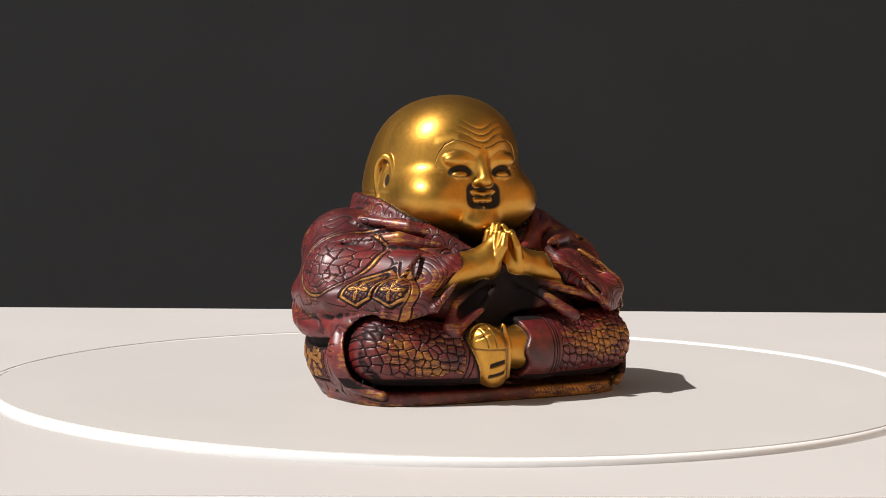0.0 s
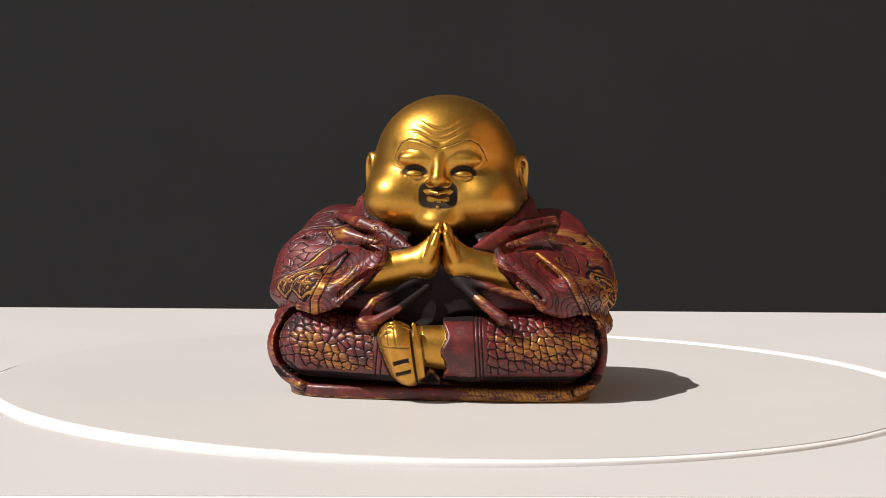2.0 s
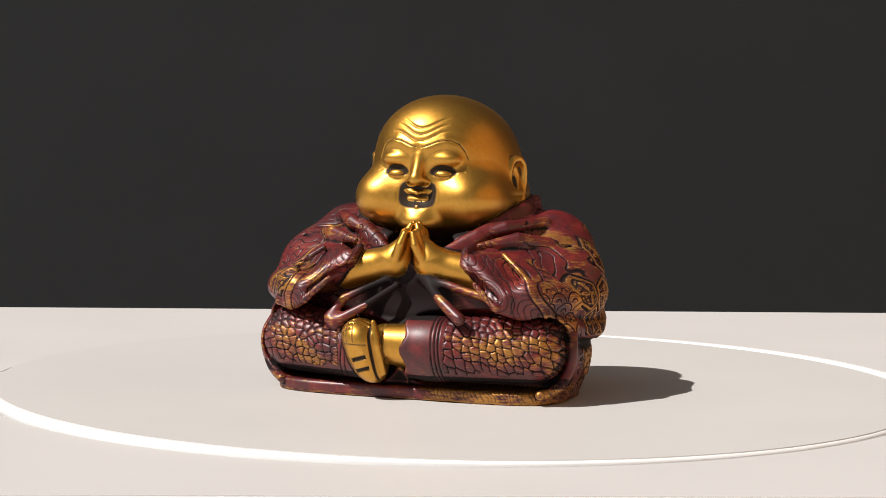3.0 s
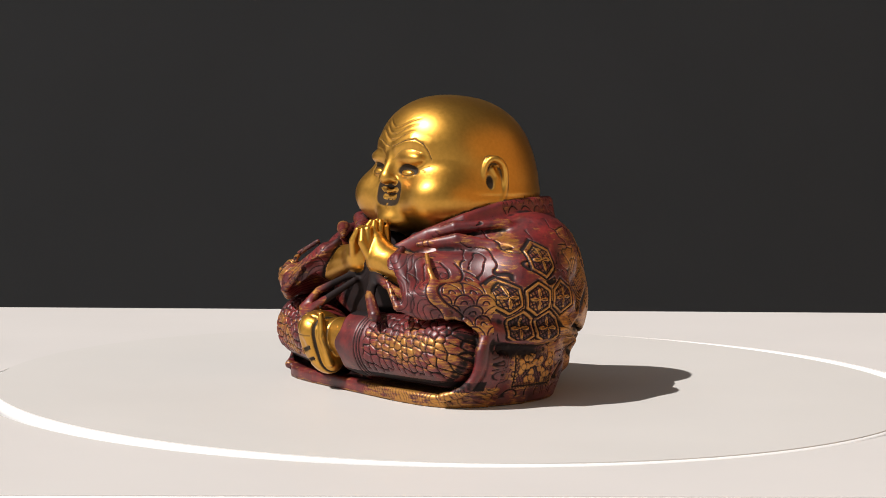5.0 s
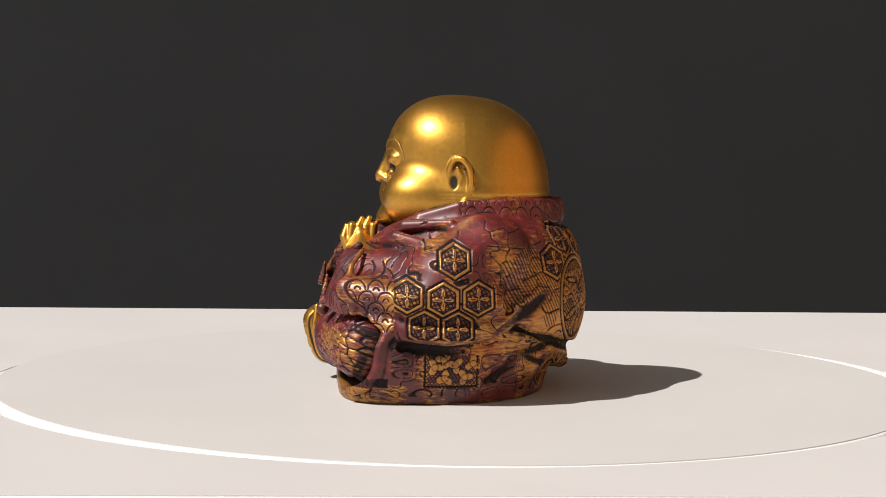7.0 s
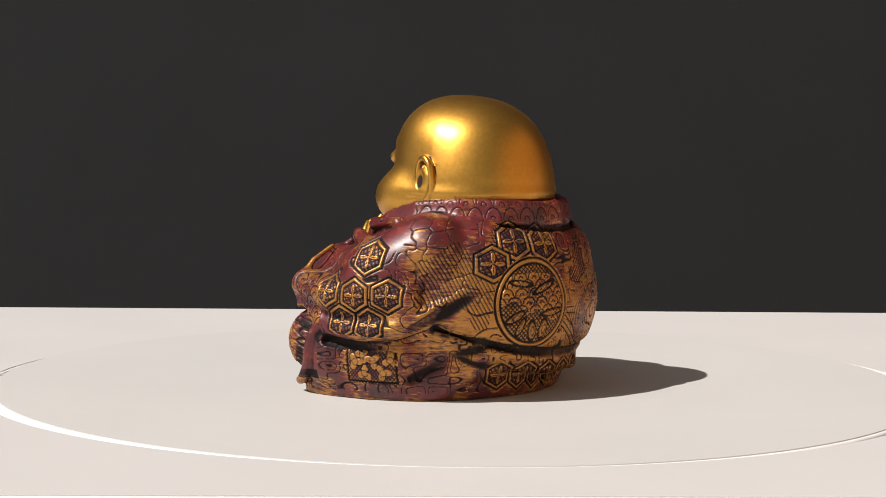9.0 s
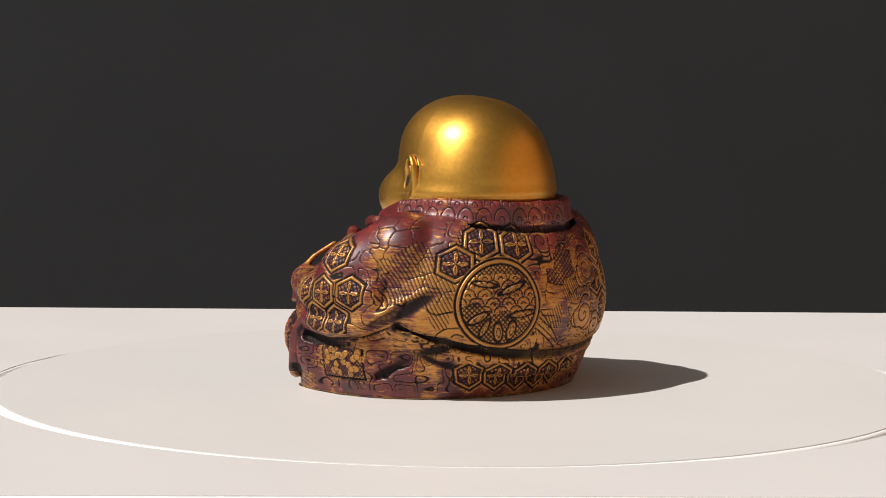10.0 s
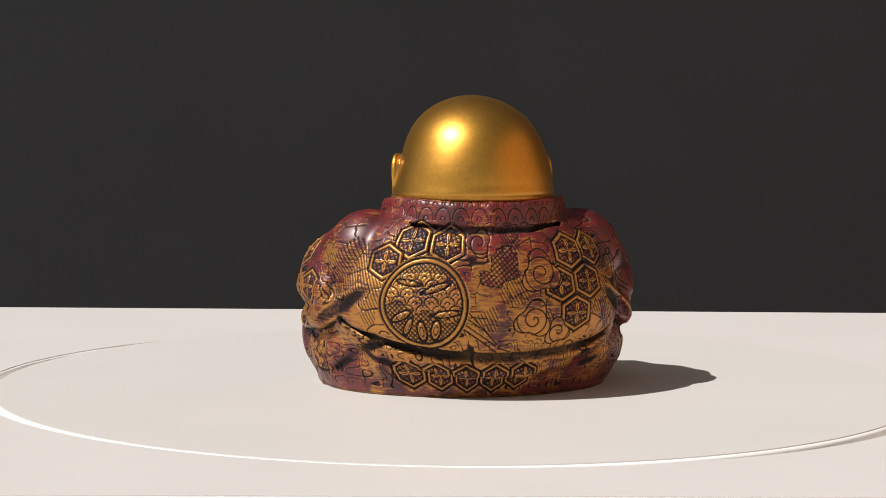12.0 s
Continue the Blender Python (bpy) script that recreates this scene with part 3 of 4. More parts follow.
class Relief:
    """Engraving on the cloth: height (mm), black paint with painted shade, and rubbed gold, built up motif by motif."""

    def __init__(self, count):
        self.h, self.ink_shade, self.rub = np.zeros(count), np.zeros(count), np.zeros(count)

    def groove(self, on, depth=0.3):
        self.h -= depth * on
        self.ink_shade = np.maximum(self.ink_shade, on)

    def raise_(self, on, height=0.2, gold=0.5):
        self.h += height * on
        self.ink_shade *= 1 - on
        self.rub = np.maximum(self.rub, gold * on)

    def hexagon(self, u, v, cu, cv, size, where, wide=1.0):
        x, y = (u - cu) / wide, v - cv
        h = np.maximum(np.abs(x), np.abs(x) * 0.5 + np.abs(y) * 0.866)
        near = where & (h < size + 1)
        w = near.astype(float)
        self.ink_shade *= 1 - w * (h < size)
        self.h *= 1 - w * (h < size)
        self.groove(line(h - size, 0.32) * w, 0.4)
        self.groove(line(h - size * 0.74, 0.24) * w, 0.32)
        self.rub = np.maximum(self.rub, 0.5 * w * (h > size * 0.74) * (h < size))
        inner = w * (h < size * 0.74)
        hatch = np.maximum(line((x + y * 0.5) % 1.3 - 0.65, 0.2), line((x * 0.4 - y) % 1.3 - 0.65, 0.16))
        self.rub = np.where(inner > 0, 0.24, self.rub)
        self.groove(inner * (0.3 + 0.7 * hatch), 0.22)
        r, th = np.hypot(x, y), np.arctan2(y, x)
        k = np.abs(np.cos(2 * th))
        petal = inner * np.clip((size * 0.68 * k ** 3.2 - r) / 0.3 + 0.5, 0, 1)
        self.groove(inner * np.clip((size * 0.74 * k ** 2.4 - r) / 0.3 + 0.5, 0, 1) * 0.8, 0.1)
        self.raise_(petal, 0.42, 0.7)
        self.groove(petal * line(np.minimum(np.abs(x), np.abs(y)), 0.12) * (r > 0.8), 0.15)

    def arcs(self, u, v, pitch, where, gold=0.3):
        """Overlapping wave arcs, row by row."""
        row = np.floor(v / (pitch * 0.5))
        best = np.full(len(u), 9.0)
        for k in (1, 0):
            rr = row - k
            cx = (np.floor(u / pitch + 0.5 * (rr % 2)) + 0.5 - 0.5 * (rr % 2)) * pitch
            d = np.hypot(u - cx, v - rr * pitch * 0.5)
            hit = d < pitch * 0.56
            best = np.where(hit, d, best)
        on = where.astype(float)
        rings = line(((best / pitch * 3.4) % 1.0 - 0.5) * pitch / 3.4, 0.17) * (best < 8)
        self.groove(rings * on, 0.25)
        self.rub = np.maximum(self.rub, gold * on * (1 - rings))


def face_normals(P, F):
    n = np.cross(P[F[:, 2]] - P[F[:, 0]], P[F[:, 3]] - P[F[:, 1]])
    N = np.stack([np.bincount(F.ravel(), np.repeat(n[:, k], 4), len(P)) for k in range(3)], 1)
    return (N / (np.linalg.norm(N, axis=1, keepdims=True) + 1e-12)).astype(np.float32)


def settle(P, N, d, floor):
    move = np.clip(d, -0.6, 0.6)[:, None] * N
    move[floor] = 0
    return P - move


def statue_mesh():
    V, F = surface(1.1)
    V, F = subdivide(V, F)
    P = V.astype(np.float32)
    floor = P[:, 2] < 0.35
    for _ in range(2):
        P = settle(P, face_normals(P, F), in_chunks(whole_d, P)[0], floor)
    V, F = subdivide(P, F)
    P = V.astype(np.float32)
    floor = P[:, 2] < 0.3
    N = face_normals(P, F)
    P = settle(P, N, in_chunks(whole_d, P)[0], floor)
    P[:, 2] = np.where(floor, np.maximum(P[:, 2], 0.0), P[:, 2])
    d, gold, robe = in_chunks(whole_d, P)
    N = face_normals(P, F)
    X, Y, Z = P[:, 0].astype(float), P[:, 1].astype(float), P[:, 2].astype(float)
    rel = Relief(len(P))
    sleeved = {s: near(P if s > 0 else flip(P), (2, -52, 12), (62, 40, 62), sleeve_d) < 0.9 for s in (-1, 1)}
    is_gold = gold < robe
    cloth = ~is_gold
    Pf = P
    leg = np.minimum(*[cap(Pf if s > 0 else flip(Pf), *LEGS[s]) for s in (1, -1)])
    band = np.minimum(*[path(Pf if s > 0 else flip(Pf), collar_line(), [2.1] * 9) for s in (-1, 1)])
    is_leg = cloth & (leg < 0.9) & (Y < -12) & (Z > 4)
    is_band = cloth & ((band < 0.6) | (np.minimum(*[path(Pf if s > 0 else flip(Pf), [(x, y, z - 3.4) for x, y, z in collar_line()], [2.2] * 9) for s in (-1, 1)]) < 0.5))
    th = np.degrees(np.arctan2(Y - 2.0, X))
    u = np.radians(th) * 43.0
    coat = cloth & ~is_leg & ~is_band
    side = coat & (np.abs(X) > 30) & (Y < 14)
    back = coat & (Y > 6)
    front = coat & (Y < -14)
    n1 = noise2(u * 0.16, Z * 0.16, 3)
    n2 = noise2(u * 0.5 + 7, Z * 0.5, 4)
    # rubbed-through gold: most on the back, least on the top of the shoulders
    rub = 0.10 + 0.36 * np.clip((Y - 2) / 26, 0, 1) * np.clip((50 - Z) / 12, 0.15, 1) * np.clip(0.45 + Z / 26, 0, 1) + 0.12 * np.clip((Y + 30) / 30, 0, 1) * np.clip((34 - Z) / 14, 0, 1)
    rub = rub + 0.10 * np.clip((Y + 24) / 16, 0, 1) * np.clip((50 - Z) / 10, 0, 1) * np.where(X > 0, 1.0, np.clip((Y - 4) / 14, 0, 1)) - 0.05
    rub = rub + 0.2 * np.clip(1 - ((X - 38) / 14) ** 2 - ((Z - 46) / 9) ** 2, 0, 1) * (Y > -14)
    rub = rub + 0.13 * np.clip((X - 24) / 10, 0, 1) * np.clip((Y + 30) / 10, 0, 1) * np.clip((52 - Z) / 8, 0, 1)
    rub = rub - 0.13 * np.clip((15 - Z) / 4, 0, 1) * (Y > -20)
    rel.rub = np.where(coat, rub + 0.42 * (n1 - 0.5) + 0.2 * (n2 - 0.5), 0)
    # freehand motifs: branches, clouds and foliage
    wob = noise2(u * 0.15 + 0.9 * n1 + 0.25 * n2, Z * 0.18 + 0.8 * n1, 18)
    free = coat & (Z > 20) & (Z < 55) & (back | side | (Y > -8))
    cluster = np.clip((noise2(u * 0.10 + 3, Z * 0.12, 77) - 0.42) / 0.1, 0, 1) * np.where((X < 0) & (Y < 14), 0.55, 1.0)
    rel.groove(free * line(((wob * 3.6) % 1.0 - 0.5) * 3.8, 0.22) * cluster, 0.32)
    curl = cells2(u * 0.19 + 0.5 * n2, Z * 0.21 + 3, 9)
    rel.groove(free * np.clip((0.09 - curl) / 0.05, 0, 1) * (1 - cluster) * 0.7 * np.clip((n1 - 0.3) / 0.1, 0, 1), 0.26)
    patch = free & (noise2(u * 0.12, Z * 0.12, 21) > 0.64) & (Y > 10)
    rel.groove(patch * line(((u * 0.9 + Z * 0.5) % 1.1) - 0.55, 0.18) * 0.8, 0.2)
    low = coat & (Z > 2.5) & (Z < 19.0) & (Y > -23)
    rel.groove(low * line(((noise2(u * 0.3, Z * 0.3, 15) * 4) % 1.0 - 0.5) * 3.0, 0.25) * 0.9, 0.28)
    # hexagons on the back, the sleeves and the lower hem
    for cu, cv, s in ((37.4, 48.5, 5.2), (50.6, 47.5, 5.2), (29.0, 42.0, 5.0), (97.0, 45.2, 5.0), (103.4, 36.0, 5.0), (91.4, 35.4, 4.8), (97.4, 26.4, 5.0), (109.0, 45.6, 4.8)):
        rel.hexagon(u, Z, cu, cv, s, back, 1.24)
    for cu, cv in ((33.6, 7.6), (45.4, 7.0), (57.4, 6.6), (69.4, 6.6), (81.0, 7.4)):
        rel.hexagon(u, Z, cu, cv, 4.4, coat & (Y > 6) & (Z < 11.4), 1.3)
    for s in (-1, 1):
        mine = side & (X * s > 0)
        if s > 0:
            for cy, cv in ((-8.2, 32.2), (2.4, 32.4), (-18.8, 33.0), (-3.6, 23.4), (-13.6, 23.7), (-4.8, 43.6)):
                rel.hexagon(Y, Z, cy, cv, 4.9, mine & (Z > 20))
        else:
            for cy, cv in ((-27.0, 34.4), (-36.4, 34.8)):
                rel.hexagon(Y, Z, cy, cv, 5.0, coat & (X < -26) & (Y < -14) & (Z > 20), 0.92)
            ring = np.hypot(Y + 12.0, Z - 41.0)
            rel.groove(mine * line(ring - 9.0, 0.24), 0.3)
            rel.groove(mine * line(ring - 10.2, 0.22), 0.3)
            rel.rub = np.maximum(rel.rub, 0.34 * mine * (ring > 9.0) * (ring < 10.2))
            rel.groove(mine * (ring < 8.6) * np.clip((0.10 - cells2(Y * 0.36 + 5, Z * 0.42, 13)) / 0.06, 0, 1) * 0.8, 0.26)
        # panel of foliage on the skirt, below the sleeve
        panel = mine & (Y > -13.5) & (Y < 3.5) & (Z > 5.0) & (Z < 15.4)
        rel.ink_shade *= ~panel
        rel.h *= ~panel
        rel.groove(panel * line(np.minimum(np.minimum(Y + 12.9, 2.9 - Y), Z - 5.7), 0.3), 0.35)
        rel.groove(panel * (0.05 + 0.75 * np.maximum(line((Y + Z * 0.6) % 1.1 - 0.55, 0.18), line((Y - Z) % 1.1 - 0.55, 0.18))), 0.2)
        for k, (cy, cz) in enumerate(((-10.0, 14.0), (-7.0, 10.6), (-4.0, 14.6), (-1.0, 11.0), (1.4, 15.0), (-7.4, 16.2))):
            p, t = np.hypot(Y - cy, Z - cz + 2.2), np.arctan2(Z - cz + 2.2, Y - cy)
            rel.raise_(panel * np.clip((1.3 + 1.5 * np.abs(np.cos(1.5 * t + k)) ** 2 - p) / 0.3, 0, 1), 0.35, 0.75)
            rel.groove(panel * line(p - 1.0, 0.14) * 0.8, 0.15)
        # cuff: a raised band, fans of arcs before it, overlapping waves behind it
        cuff = coat & sleeved[s] & (X * s > 13) & (Z > 25) & (Y < -16)
        c = X * s - (np.interp(Z, (27.3, 36.6, 40.2, 44.3), (42.9, 38.4, 34.6, 29.0)) if s > 0 else np.interp(Z, (29.7, 42.7), (36.7, 30.1)))
        rel.ink_shade *= ~(cuff & (c < 3.0))
        rel.h *= ~(cuff & (c < 3.0))
        for fx, fz in ((-1.0, 27.0), (-12.0, 33.5), (-1.5, 38.5), (-12.0, 45.0)):
            p = np.hypot(c - fx, Z - fz)
            rel.groove(cuff * (c < -0.6) * (p < 7.6) * line((p % 1.5) - 0.75, 0.1) * (np.abs(Z - fz) < 5.6) * 0.75, 0.22)
        rel.groove(cuff * np.maximum(line(c + 0.4, 0.18), line(c - 2.4, 0.18)) * (Z < 42), 0.3)
        rel.raise_(cuff * (c > 0) * (c < 2.0) * np.clip((41 - Z) / 2, 0, 1), 0.14, 0.34)
        rel.groove(cuff * line(c + 12.6, 0.16) * 0.7, 0.25)
        waves = coat & sleeved[s] & (c > 2.8) & (Z > 22) & (Z < 43) & (Y > -46) & (Y < (-22.5 if s > 0 else -41.0))
        rel.ink_shade *= ~waves
        rel.h *= ~waves
        rel.arcs(Y * 1.12, Z, 6.2, waves, 0.42)
    # figures on the back: a hatched sign, two swirls and a pennant beside the medallion
    wobble = 2.6 * noise2(u * 0.55, Z * 0.55, 51) + 1.4 * np.sin(1.7 * np.arctan2(Z - 40, u - 70))
    sign = back & (np.hypot((u - 70) / 1.1, Z - 40) < 4.2 + wobble)
    rel.ink_shade *= ~sign
    rel.h *= ~sign
    rel.rub = np.where(sign, 0.14, rel.rub)
    rel.groove(sign * np.maximum(line((u + Z * 0.8) % 1.5 - 0.75, 0.2), line((u * 0.7 - Z) % 1.5 - 0.75, 0.2)) * 0.9, 0.24)
    rel.groove(back * line(np.hypot((u - 70) / 1.1, Z - 40) - 4.2 - wobble, 0.2), 0.3)
    for cu, cv, size, way in ((84.5, 39.0, 7.2, 1), (81.0, 25.0, 6.4, -1), (62.0, 48.0, 4.6, 1), (90.5, 21.0, 4.6, 1)):
        dx, dz = (u - cu) / 1.15, Z - cv
        p, a = np.hypot(dx, dz), way * np.arctan2(dz, dx)
        swirl = back & (p < size * (0.82 + 0.18 * np.sin(3 * a + cu)))
        rel.ink_shade *= ~swirl
        rel.h *= ~swirl
        rel.groove(swirl * line(((p - 0.42 * a) % 2.64) - 1.32, 0.2) * 0.9, 0.3)
        rel.groove(back * line(p - size * (0.82 + 0.18 * np.sin(3 * a + cu)), 0.2), 0.3)
    flag = back & (u > 55) & (u < 68) & (Z < 31 - (u - 55) * 1.0) & (Z > 23.5 - (u - 55) * 0.62)
    rel.ink_shade *= ~flag
    rel.groove(flag * line((u * 0.5 + Z * 0.8) % 1.8 - 0.9, 0.2) * 0.8, 0.25)
    rel.groove(back * (u > 54) * (u < 68.4) * np.maximum(line(Z - 31 + (u - 55), 0.25), line(Z - 23.5 + (u - 55) * 0.62, 0.25)), 0.35)
    # the round medallion on the back
    mu, mv, mr = 43.7, 29.8, 13.8
    r = np.hypot((u - mu) / 1.05, Z - mv)
    disc = back & (r < mr + 0.6) & (X > 0)
    w = disc.astype(float)
    rel.ink_shade *= 1 - w
    rel.h *= 1 - w
    rel.groove(w * line(r - mr, 0.38), 0.45)
    rel.groove(w * line(r - mr * 0.88, 0.34), 0.45)
    rel.rub = np.maximum(rel.rub, 0.75 * w * (r > mr * 0.88))
    inner = disc & (r < mr * 0.86)
    x, y = (u - mu) * 0.87, (Z - mv) * 0.913
    hatch = np.maximum(line((x + y) % 1.35 - 0.67, 0.22), line((x - y) % 1.35 - 0.67, 0.18))
    rel.groove(inner * (0.3 + 0.7 * hatch), 0.25)
    waves = inner & (y > -2.0 - 0.25 * x + 1.2 * np.sin(x * 0.7)) & (y < 8.5 - 0.1 * np.abs(x))
    rel.raise_(waves * 1.0, 0.25, 0.35)
    rel.arcs(x * 1.0, y * 1.0, 4.6, waves, 0.42)
    for a, cx0, cy0, ln, wd in ((20, 3.6, 4.4, 3.6, 0.8), (96, -0.6, -7.6, 2.6, 1.2), (76, 3.4, -7.2, 2.6, 1.2), (8, 6.6, -2.6, 3.6, 0.8), (28, -6.4, -3.6, 3.0, 0.9), (62, -4.6, -6.4, 2.6, 0.8), (172, -4.4, 5.6, 3.0, 0.7)):
        p = (x - cx0) * math.cos(radians(a)) + (y - cy0) * math.sin(radians(a))
        q = -(x - cx0) * math.sin(radians(a)) + (y - cy0) * math.cos(radians(a))
        e = np.sqrt((p / ln) ** 2 + (q / wd) ** 2)
        rel.groove(inner * line((e - 1.1) * wd, 0.25), 0.3)
        rel.raise_(inner * np.clip((1 - e) * wd / 0.25, 0, 1), 0.35, 0.8)
        rel.groove(inner * line((e - 0.5) * wd, 0.15), 0.15)
    # bubbles on the trousers
    lx, lz = X * 0.40 + 0.06 * Z, Z * 0.42 + 0.07 * X
    c = cells2(lx + 8, lz + 8 + Y * 0.12, 5)
    scaled = is_leg & ((X > 14.5) | (X < -19.5)) & (Z > 8.6 + 2.0 * noise2(X * 0.3, Z * 0.1, 41))
    rel.groove(scaled * np.clip((0.16 - c) / 0.10, 0, 1) * 0.8, 0.36)
    rel.h += scaled * 0.5 * np.sqrt(np.clip(c, 0, 0.5))
    rel.rub = np.where(is_leg, np.clip(0.27 + 0.6 * (noise2(X * 0.12, Z * 0.2, 31) - 0.3), 0, 0.8) * np.clip((23.5 - Z) / 4, 0.15, 1) * scaled, rel.rub)
    for k in (11.0, 12.2, 13.2):
        rel.groove(is_leg * line(X - k + 0.06 * (Z - 15), 0.2) * (X > 0), 0.3)
    for k in (-17.0, -18.6):
        rel.groove(is_leg * line(X - k - 0.1 * (Z - 12), 0.2) * (X < 0), 0.3)
    # collar: wave arcs
    rel.rub = np.where(is_band, 0.12, rel.rub)
    rel.arcs(u * 1.1, Z - 50.0, 8.6, is_band & ((Y > -2) | (X < 0)), 0.14)
    # hem brush strokes along the front lip
    lipz = cloth & (Z < 6.2) & (Y < -18)
    rel.rub = np.where(lipz, 0.16 + 0.36 * np.clip((X - 2 - 8 * n1) / 8, 0, 1), rel.rub)
    rel.groove(lipz * line(((X + 0.5 * Z + n2 * 2) % 1.3) - 0.65, 0.16) * 0.6 * (X > 6) * (Z > 1), 0.14)
    # black paint laid into the seams between the parts
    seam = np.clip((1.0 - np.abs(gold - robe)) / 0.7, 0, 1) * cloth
    rel.ink_shade = np.maximum(rel.ink_shade, seam)
    # deep shade of the lap hollow and below the chin, painted in as black
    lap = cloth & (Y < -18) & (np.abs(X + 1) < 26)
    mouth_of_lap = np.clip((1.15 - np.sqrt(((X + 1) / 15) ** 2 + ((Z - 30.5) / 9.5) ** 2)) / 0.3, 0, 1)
    lap_shade = lap * mouth_of_lap * 0.98 * (leg > 0.6) * (Y > -40)
    lap_shade *= ~(sleeved[-1] | sleeved[1])
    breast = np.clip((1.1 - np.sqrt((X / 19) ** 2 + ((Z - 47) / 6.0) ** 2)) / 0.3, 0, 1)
    chest_shade = cloth * breast * (Y < -12) * ~is_band
    # shade in the trough between legs and front lip, painted as a black band
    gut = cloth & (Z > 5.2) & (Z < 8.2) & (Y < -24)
    rel.ink_shade = np.maximum(rel.ink_shade, gut * 0.9)
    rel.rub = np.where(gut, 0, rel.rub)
    # shade under the sleeve hems, slits, knee wraps and collar, painted along the undercuts
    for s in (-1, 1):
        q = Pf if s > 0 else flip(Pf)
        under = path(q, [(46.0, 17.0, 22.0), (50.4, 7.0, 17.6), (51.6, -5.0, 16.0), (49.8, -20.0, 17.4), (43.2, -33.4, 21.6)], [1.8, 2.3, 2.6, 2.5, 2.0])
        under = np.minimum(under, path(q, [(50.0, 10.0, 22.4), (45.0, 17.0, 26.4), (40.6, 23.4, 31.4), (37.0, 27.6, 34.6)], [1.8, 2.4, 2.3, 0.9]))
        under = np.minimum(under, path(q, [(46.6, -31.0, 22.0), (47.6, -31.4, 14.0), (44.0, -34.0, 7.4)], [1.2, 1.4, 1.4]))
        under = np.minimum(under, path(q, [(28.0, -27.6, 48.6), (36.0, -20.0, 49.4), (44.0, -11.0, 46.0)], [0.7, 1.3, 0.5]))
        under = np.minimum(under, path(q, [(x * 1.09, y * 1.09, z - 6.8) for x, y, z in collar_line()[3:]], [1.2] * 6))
        rel.ink_shade = np.maximum(rel.ink_shade, cloth * np.clip(0.5 - under / 0.8, 0, 1))
    # likewise the shade in the folds under the coat's back, painted black
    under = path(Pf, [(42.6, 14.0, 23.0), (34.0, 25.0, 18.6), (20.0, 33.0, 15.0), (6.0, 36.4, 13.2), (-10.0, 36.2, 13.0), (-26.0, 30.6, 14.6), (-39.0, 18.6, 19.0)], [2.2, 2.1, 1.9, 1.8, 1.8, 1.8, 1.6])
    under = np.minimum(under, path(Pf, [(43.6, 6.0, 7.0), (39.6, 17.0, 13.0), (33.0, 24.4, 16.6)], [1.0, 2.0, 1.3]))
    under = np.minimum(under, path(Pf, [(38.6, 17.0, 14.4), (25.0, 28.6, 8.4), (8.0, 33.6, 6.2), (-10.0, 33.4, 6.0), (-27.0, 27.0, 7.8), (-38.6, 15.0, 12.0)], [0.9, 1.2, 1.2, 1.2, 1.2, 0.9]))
    rel.ink_shade = np.maximum(rel.ink_shade, cloth * np.clip(0.5 - under / 0.8, 0, 1))
    rel.ink_shade = np.maximum(rel.ink_shade, cloth * np.clip((1.0 - Z) / 0.5, 0, 1) * 0.95)   # contact shade along the bottom edge, put into the colour
    # face: black in mouth, nostrils and eyes; fine wrinkles
    face = is_gold & (Y < -12) & (Z > 50)
    Pf = head_turn(Pf)
    X = Pf[:, 0].astype(float)
    e_m = (np.abs(X / 6.5) ** 3.4 + np.abs((Z - 61.2) / 4.5) ** 3.4) ** (1 / 3.4)
    mouth = face * np.clip((1.0 - e_m) / 0.12, 0, 1)
    lips = np.minimum(*[cap(Pf, (0, -23.6, 61.6), (s * 6.2, -21.8, 62.6), 0.6, 0.45) for s in (-1, 1)])
    lips = np.minimum(lips, tri(Pf, (-2.8, -22.8, 59.8), (2.8, -22.8, 59.8), (0, -22.6, 59.8), 0.5))
    nose = np.minimum(cap(Pf, (0, -22.0, 72.5), (0, -24.4, 66.3), 1.5, 2.1), ell(Pf, (0, -24.8, 65.6), (2.1, 1.9, 1.8)))
    nose = np.minimum(nose, np.minimum(*[ell(Pf, (s * 2.1, -23.4, 64.9), (1.7, 1.8, 1.3)) for s in (-1, 1)]))
    rel.ink_shade = np.maximum(rel.ink_shade, mouth * (lips > 0.3) * (nose > 0.25))
    for s in (-1, 1):
        ex, ez = (X * s - 7.5), Z - 68.5 + 0.03 * (X * s - 7.5) ** 2
        e = np.sqrt((ex / 4.6) ** 2 + (ez / 2.0) ** 2)
        rel.groove(face * np.clip((1.0 - e) / 0.22, 0, 1) * (nose > 0.2), 0.25)
        ball = np.sqrt(((ex - 0.2) / 2.9) ** 2 + ((ez + 0.75) / 0.95) ** 2)
        rel.raise_(face * np.clip((1.0 - ball) / 0.3, 0, 1), 0.45, 0)
        brow = np.interp(X * s, (0, 3, 6, 9.5, 12, 13.4, 14.4), (75.4, 76.2, 77.5, 78.0, 76.6, 74.4, 71.8))
        rel.groove(face * line((Z - brow) * np.where(X * s > 11.5, 0.6, 1.0), 0.17) * (X * s > 0.6) * (X * s < 14.4) * 0.85, 0.34)
        crease = np.interp(X * s, (1.8, 3.4, 6, 9, 12), (71.2, 73.2, 74.7, 75.0, 73.8))
        rel.groove(face * line(Z - crease, 0.13) * (X * s > 1.8) * (X * s < 11.5) * 0.4, 0.26)
        rel.groove(face * line(Z - 69.2 - 0.35 * (X * s - 13), 0.12) * (X * s > 11.6) * (X * s < 14.5) * 0.5, 0.2)
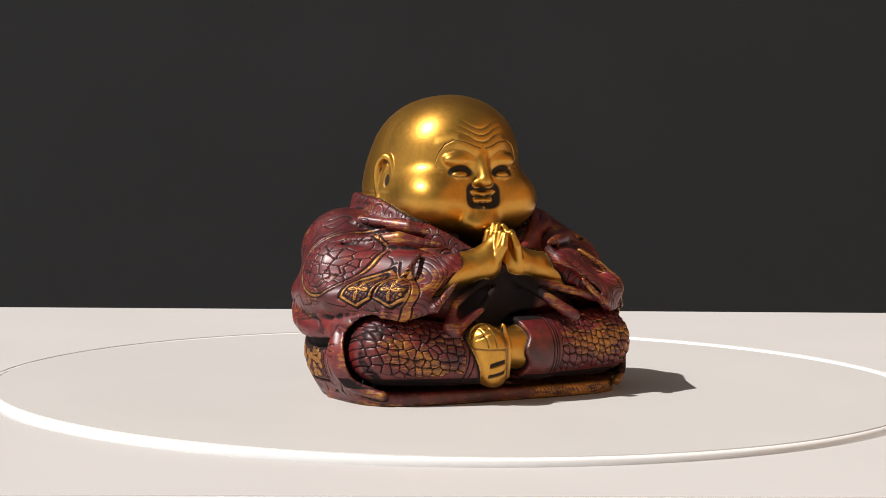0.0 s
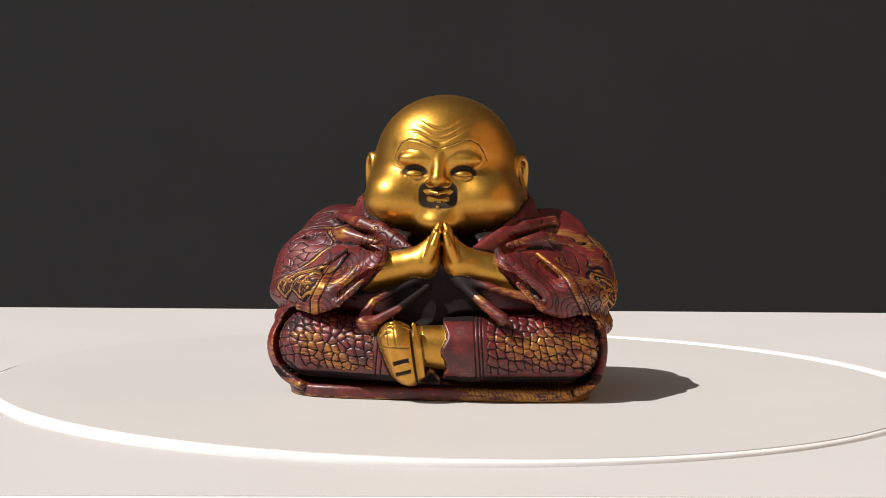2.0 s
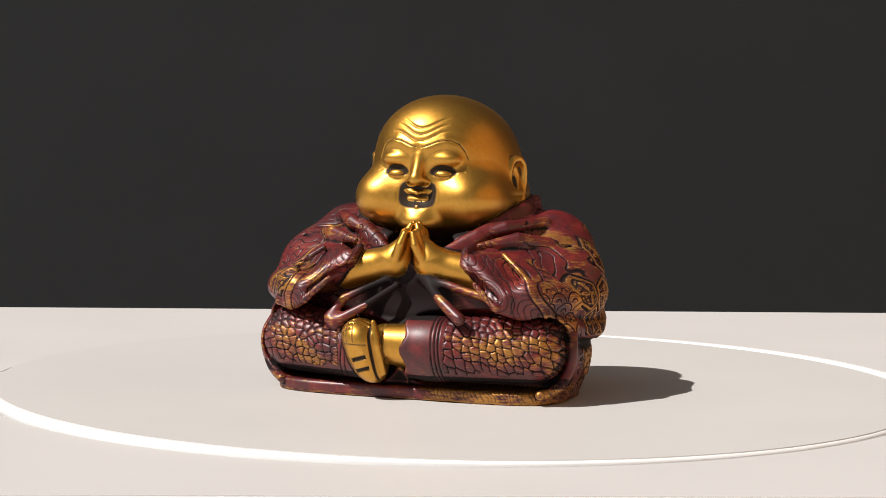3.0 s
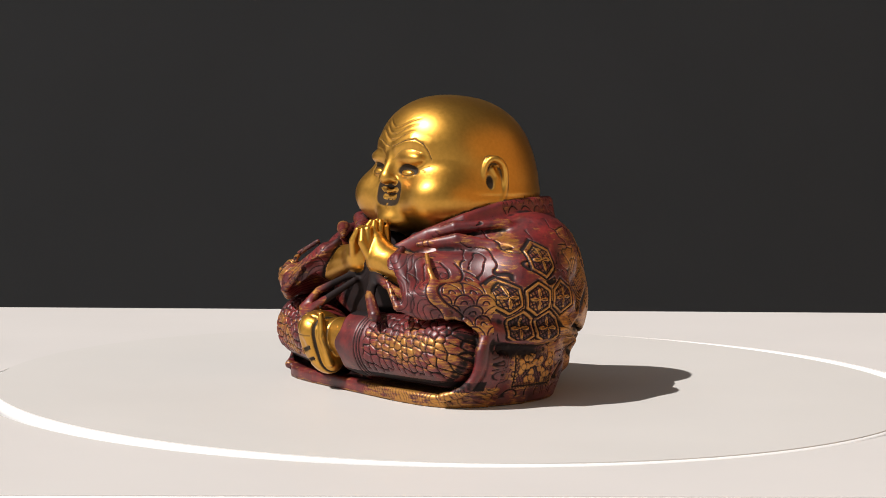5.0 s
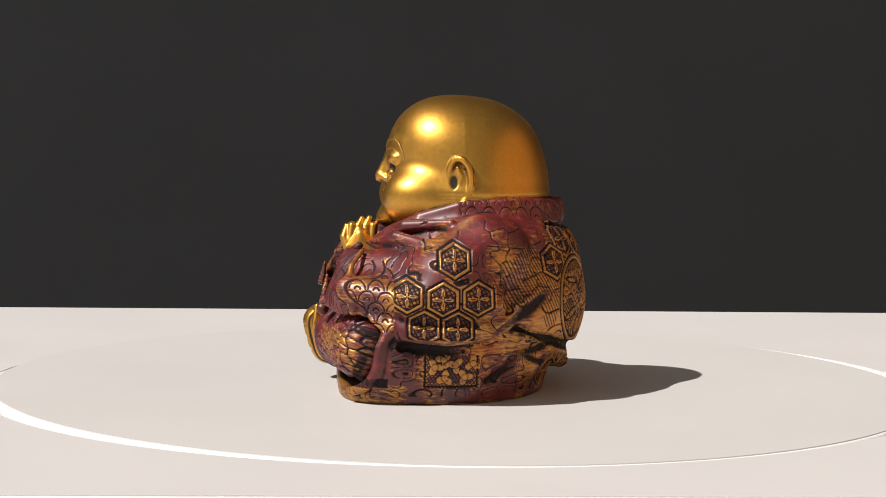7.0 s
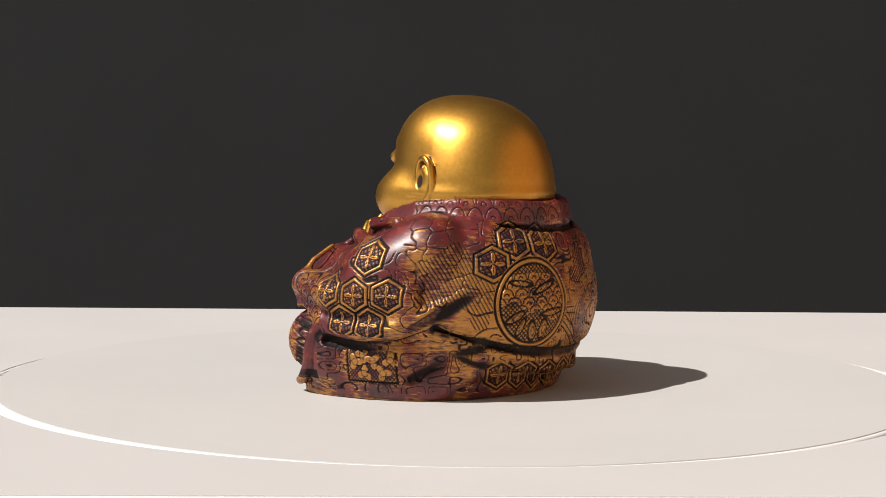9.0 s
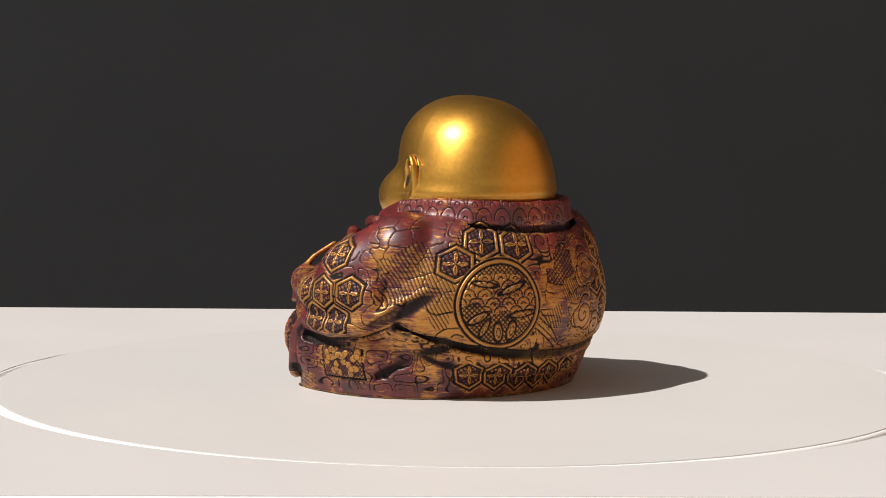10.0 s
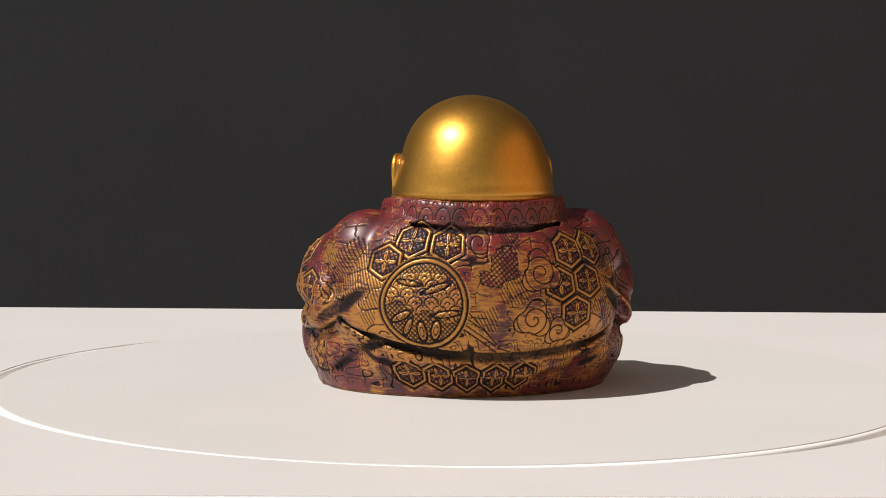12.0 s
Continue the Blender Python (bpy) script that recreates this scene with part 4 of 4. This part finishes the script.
        rel.groove(face * line(Z - 68.4 + 0.35 * (X * s - 13), 0.12) * (X * s > 11.6) * (X * s < 14) * 0.5, 0.2)
        earhole = np.sqrt(((X * s - 22.8) / 3.0) ** 2 + ((Y + 3.4) / 1.5) ** 2 + ((Z - 65.0) / 2.8) ** 2)
        rel.groove(is_gold * np.clip((1.0 - earhole) / 0.3, 0, 1), 0.3)
    for k, zz in enumerate((78.6, 80.6, 82.6)):
        wr = zz + 1.1 * np.cos(X * 0.42) * -1.0 + 0.012 * X * X
        rel.h += is_gold * (Y < -8) * -0.36 * np.clip(1 - np.abs(Z - wr) / 0.55, 0, 1) * np.clip((9.6 - k - np.abs(X - 0.8 * (k - 1))) / 4.0, 0, 1)
    # soles and toes, finger joints
    Pf = P
    X = P[:, 0].astype(float)
    sole = foot_d(Pf) < 0.5
    rel.groove(is_gold * sole * (Z < 15) * (Y < -40) * np.maximum(np.clip((0.9 - np.abs(Z - 12.6 - 0.3 * (X + 11))) / 0.4, 0, 1), np.clip((0.8 - np.abs(Z - 9.0 - 0.3 * (X + 11))) / 0.4, 0, 1)) * (np.abs(X + 10.6 + 0.2 * (Z - 11)) < 2.6), 0.4)
    for k, top in ((-14.4, 23.0), (-12.0, 25.0)):
        rel.groove(is_gold * sole * (Y < -40) * (Z > 17.5) * (Z < top) * line(X - k + 0.20 * (Z - 16), 0.18) * 0.7, 0.25)
    rel.groove(is_gold * sole * (Y < -44) * line(Z - 17.0, 0.25) * (X < -8.4) * 0.6, 0.25)
    rel.groove(is_gold * sole * (Y < -36) * line(X + 7.4 + 0.14 * (Z - 16), 0.4) * 0.9, 0.35)
    rel.groove(is_gold * sole * (Y < -36) * line(X + 4.6 + 0.14 * (Z - 16), 0.25) * 0.6, 0.25)
    P = P + (rel.h[:, None] * N).astype(np.float32)
    P[:, 2] = np.maximum(P[:, 2], 0.0)
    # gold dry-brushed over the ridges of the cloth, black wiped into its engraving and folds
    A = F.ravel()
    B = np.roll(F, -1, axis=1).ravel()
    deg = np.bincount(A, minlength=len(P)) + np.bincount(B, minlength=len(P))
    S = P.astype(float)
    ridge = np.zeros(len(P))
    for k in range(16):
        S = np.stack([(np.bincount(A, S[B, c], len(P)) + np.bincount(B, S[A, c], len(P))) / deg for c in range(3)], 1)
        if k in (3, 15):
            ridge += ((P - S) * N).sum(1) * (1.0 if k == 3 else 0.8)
    rel.ink_shade = np.maximum(rel.ink_shade, cloth * np.clip((-ridge - np.where(Y < -4, 0.045, 0.06)) / 0.13, 0, 0.95))
    rel.ink_shade = np.maximum(rel.ink_shade, is_gold * np.clip((-ridge - 0.16) / 0.25, 0, 0.75))
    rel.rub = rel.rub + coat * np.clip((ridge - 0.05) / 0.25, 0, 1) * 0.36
    rel.ink_shade *= 1 - 0.8 * np.clip((ridge - 0.1) / 0.15, 0, 1)
    # the painted shade of lap and chest goes over ridges and rubbed gold
    rel.ink_shade = np.maximum(rel.ink_shade, np.maximum(lap_shade, chest_shade))
    rel.rub *= 1 - np.maximum(lap_shade, chest_shade)
    me = bpy.data.meshes.new("statue")
    me.vertices.add(len(P))
    me.loops.add(F.size)
    me.polygons.add(len(F))
    co = ((P * np.array((1.0, 1.0, 1.005)) + np.array((CX, 0.0, -1000 * DISH))) * 0.001).astype(np.float32)
    me.vertices.foreach_set("co", co.ravel())
    me.loops.foreach_set("vertex_index", F.ravel().astype(np.int32))
    me.polygons.foreach_set("loop_start", np.arange(0, F.size, 4, dtype=np.int32))
    me.polygons.foreach_set("use_smooth", np.ones(len(F), bool))
    me.update(calc_edges=True)
    tone = me.attributes.new("finish", "FLOAT_COLOR", "POINT")
    col = np.stack([is_gold * 1.0, np.clip(rel.ink_shade * 1.2, 0, 1), np.clip(rel.rub, 0, 1), np.ones(len(P))], 1).astype(np.float32)
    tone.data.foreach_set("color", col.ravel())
    me.materials.append(FINISH)
    return me


statue = new("statue", statue_mesh())
tagged(statue, "small seated monk statue, gold skin and worn dark red robe", "statue")



def motions():
    rows = [(t, turn_pose(t)) for t in np.arange(0.0, 12.01, 1.0)]
    walk(plate, rows)
    walk(statue, rows)


motions()
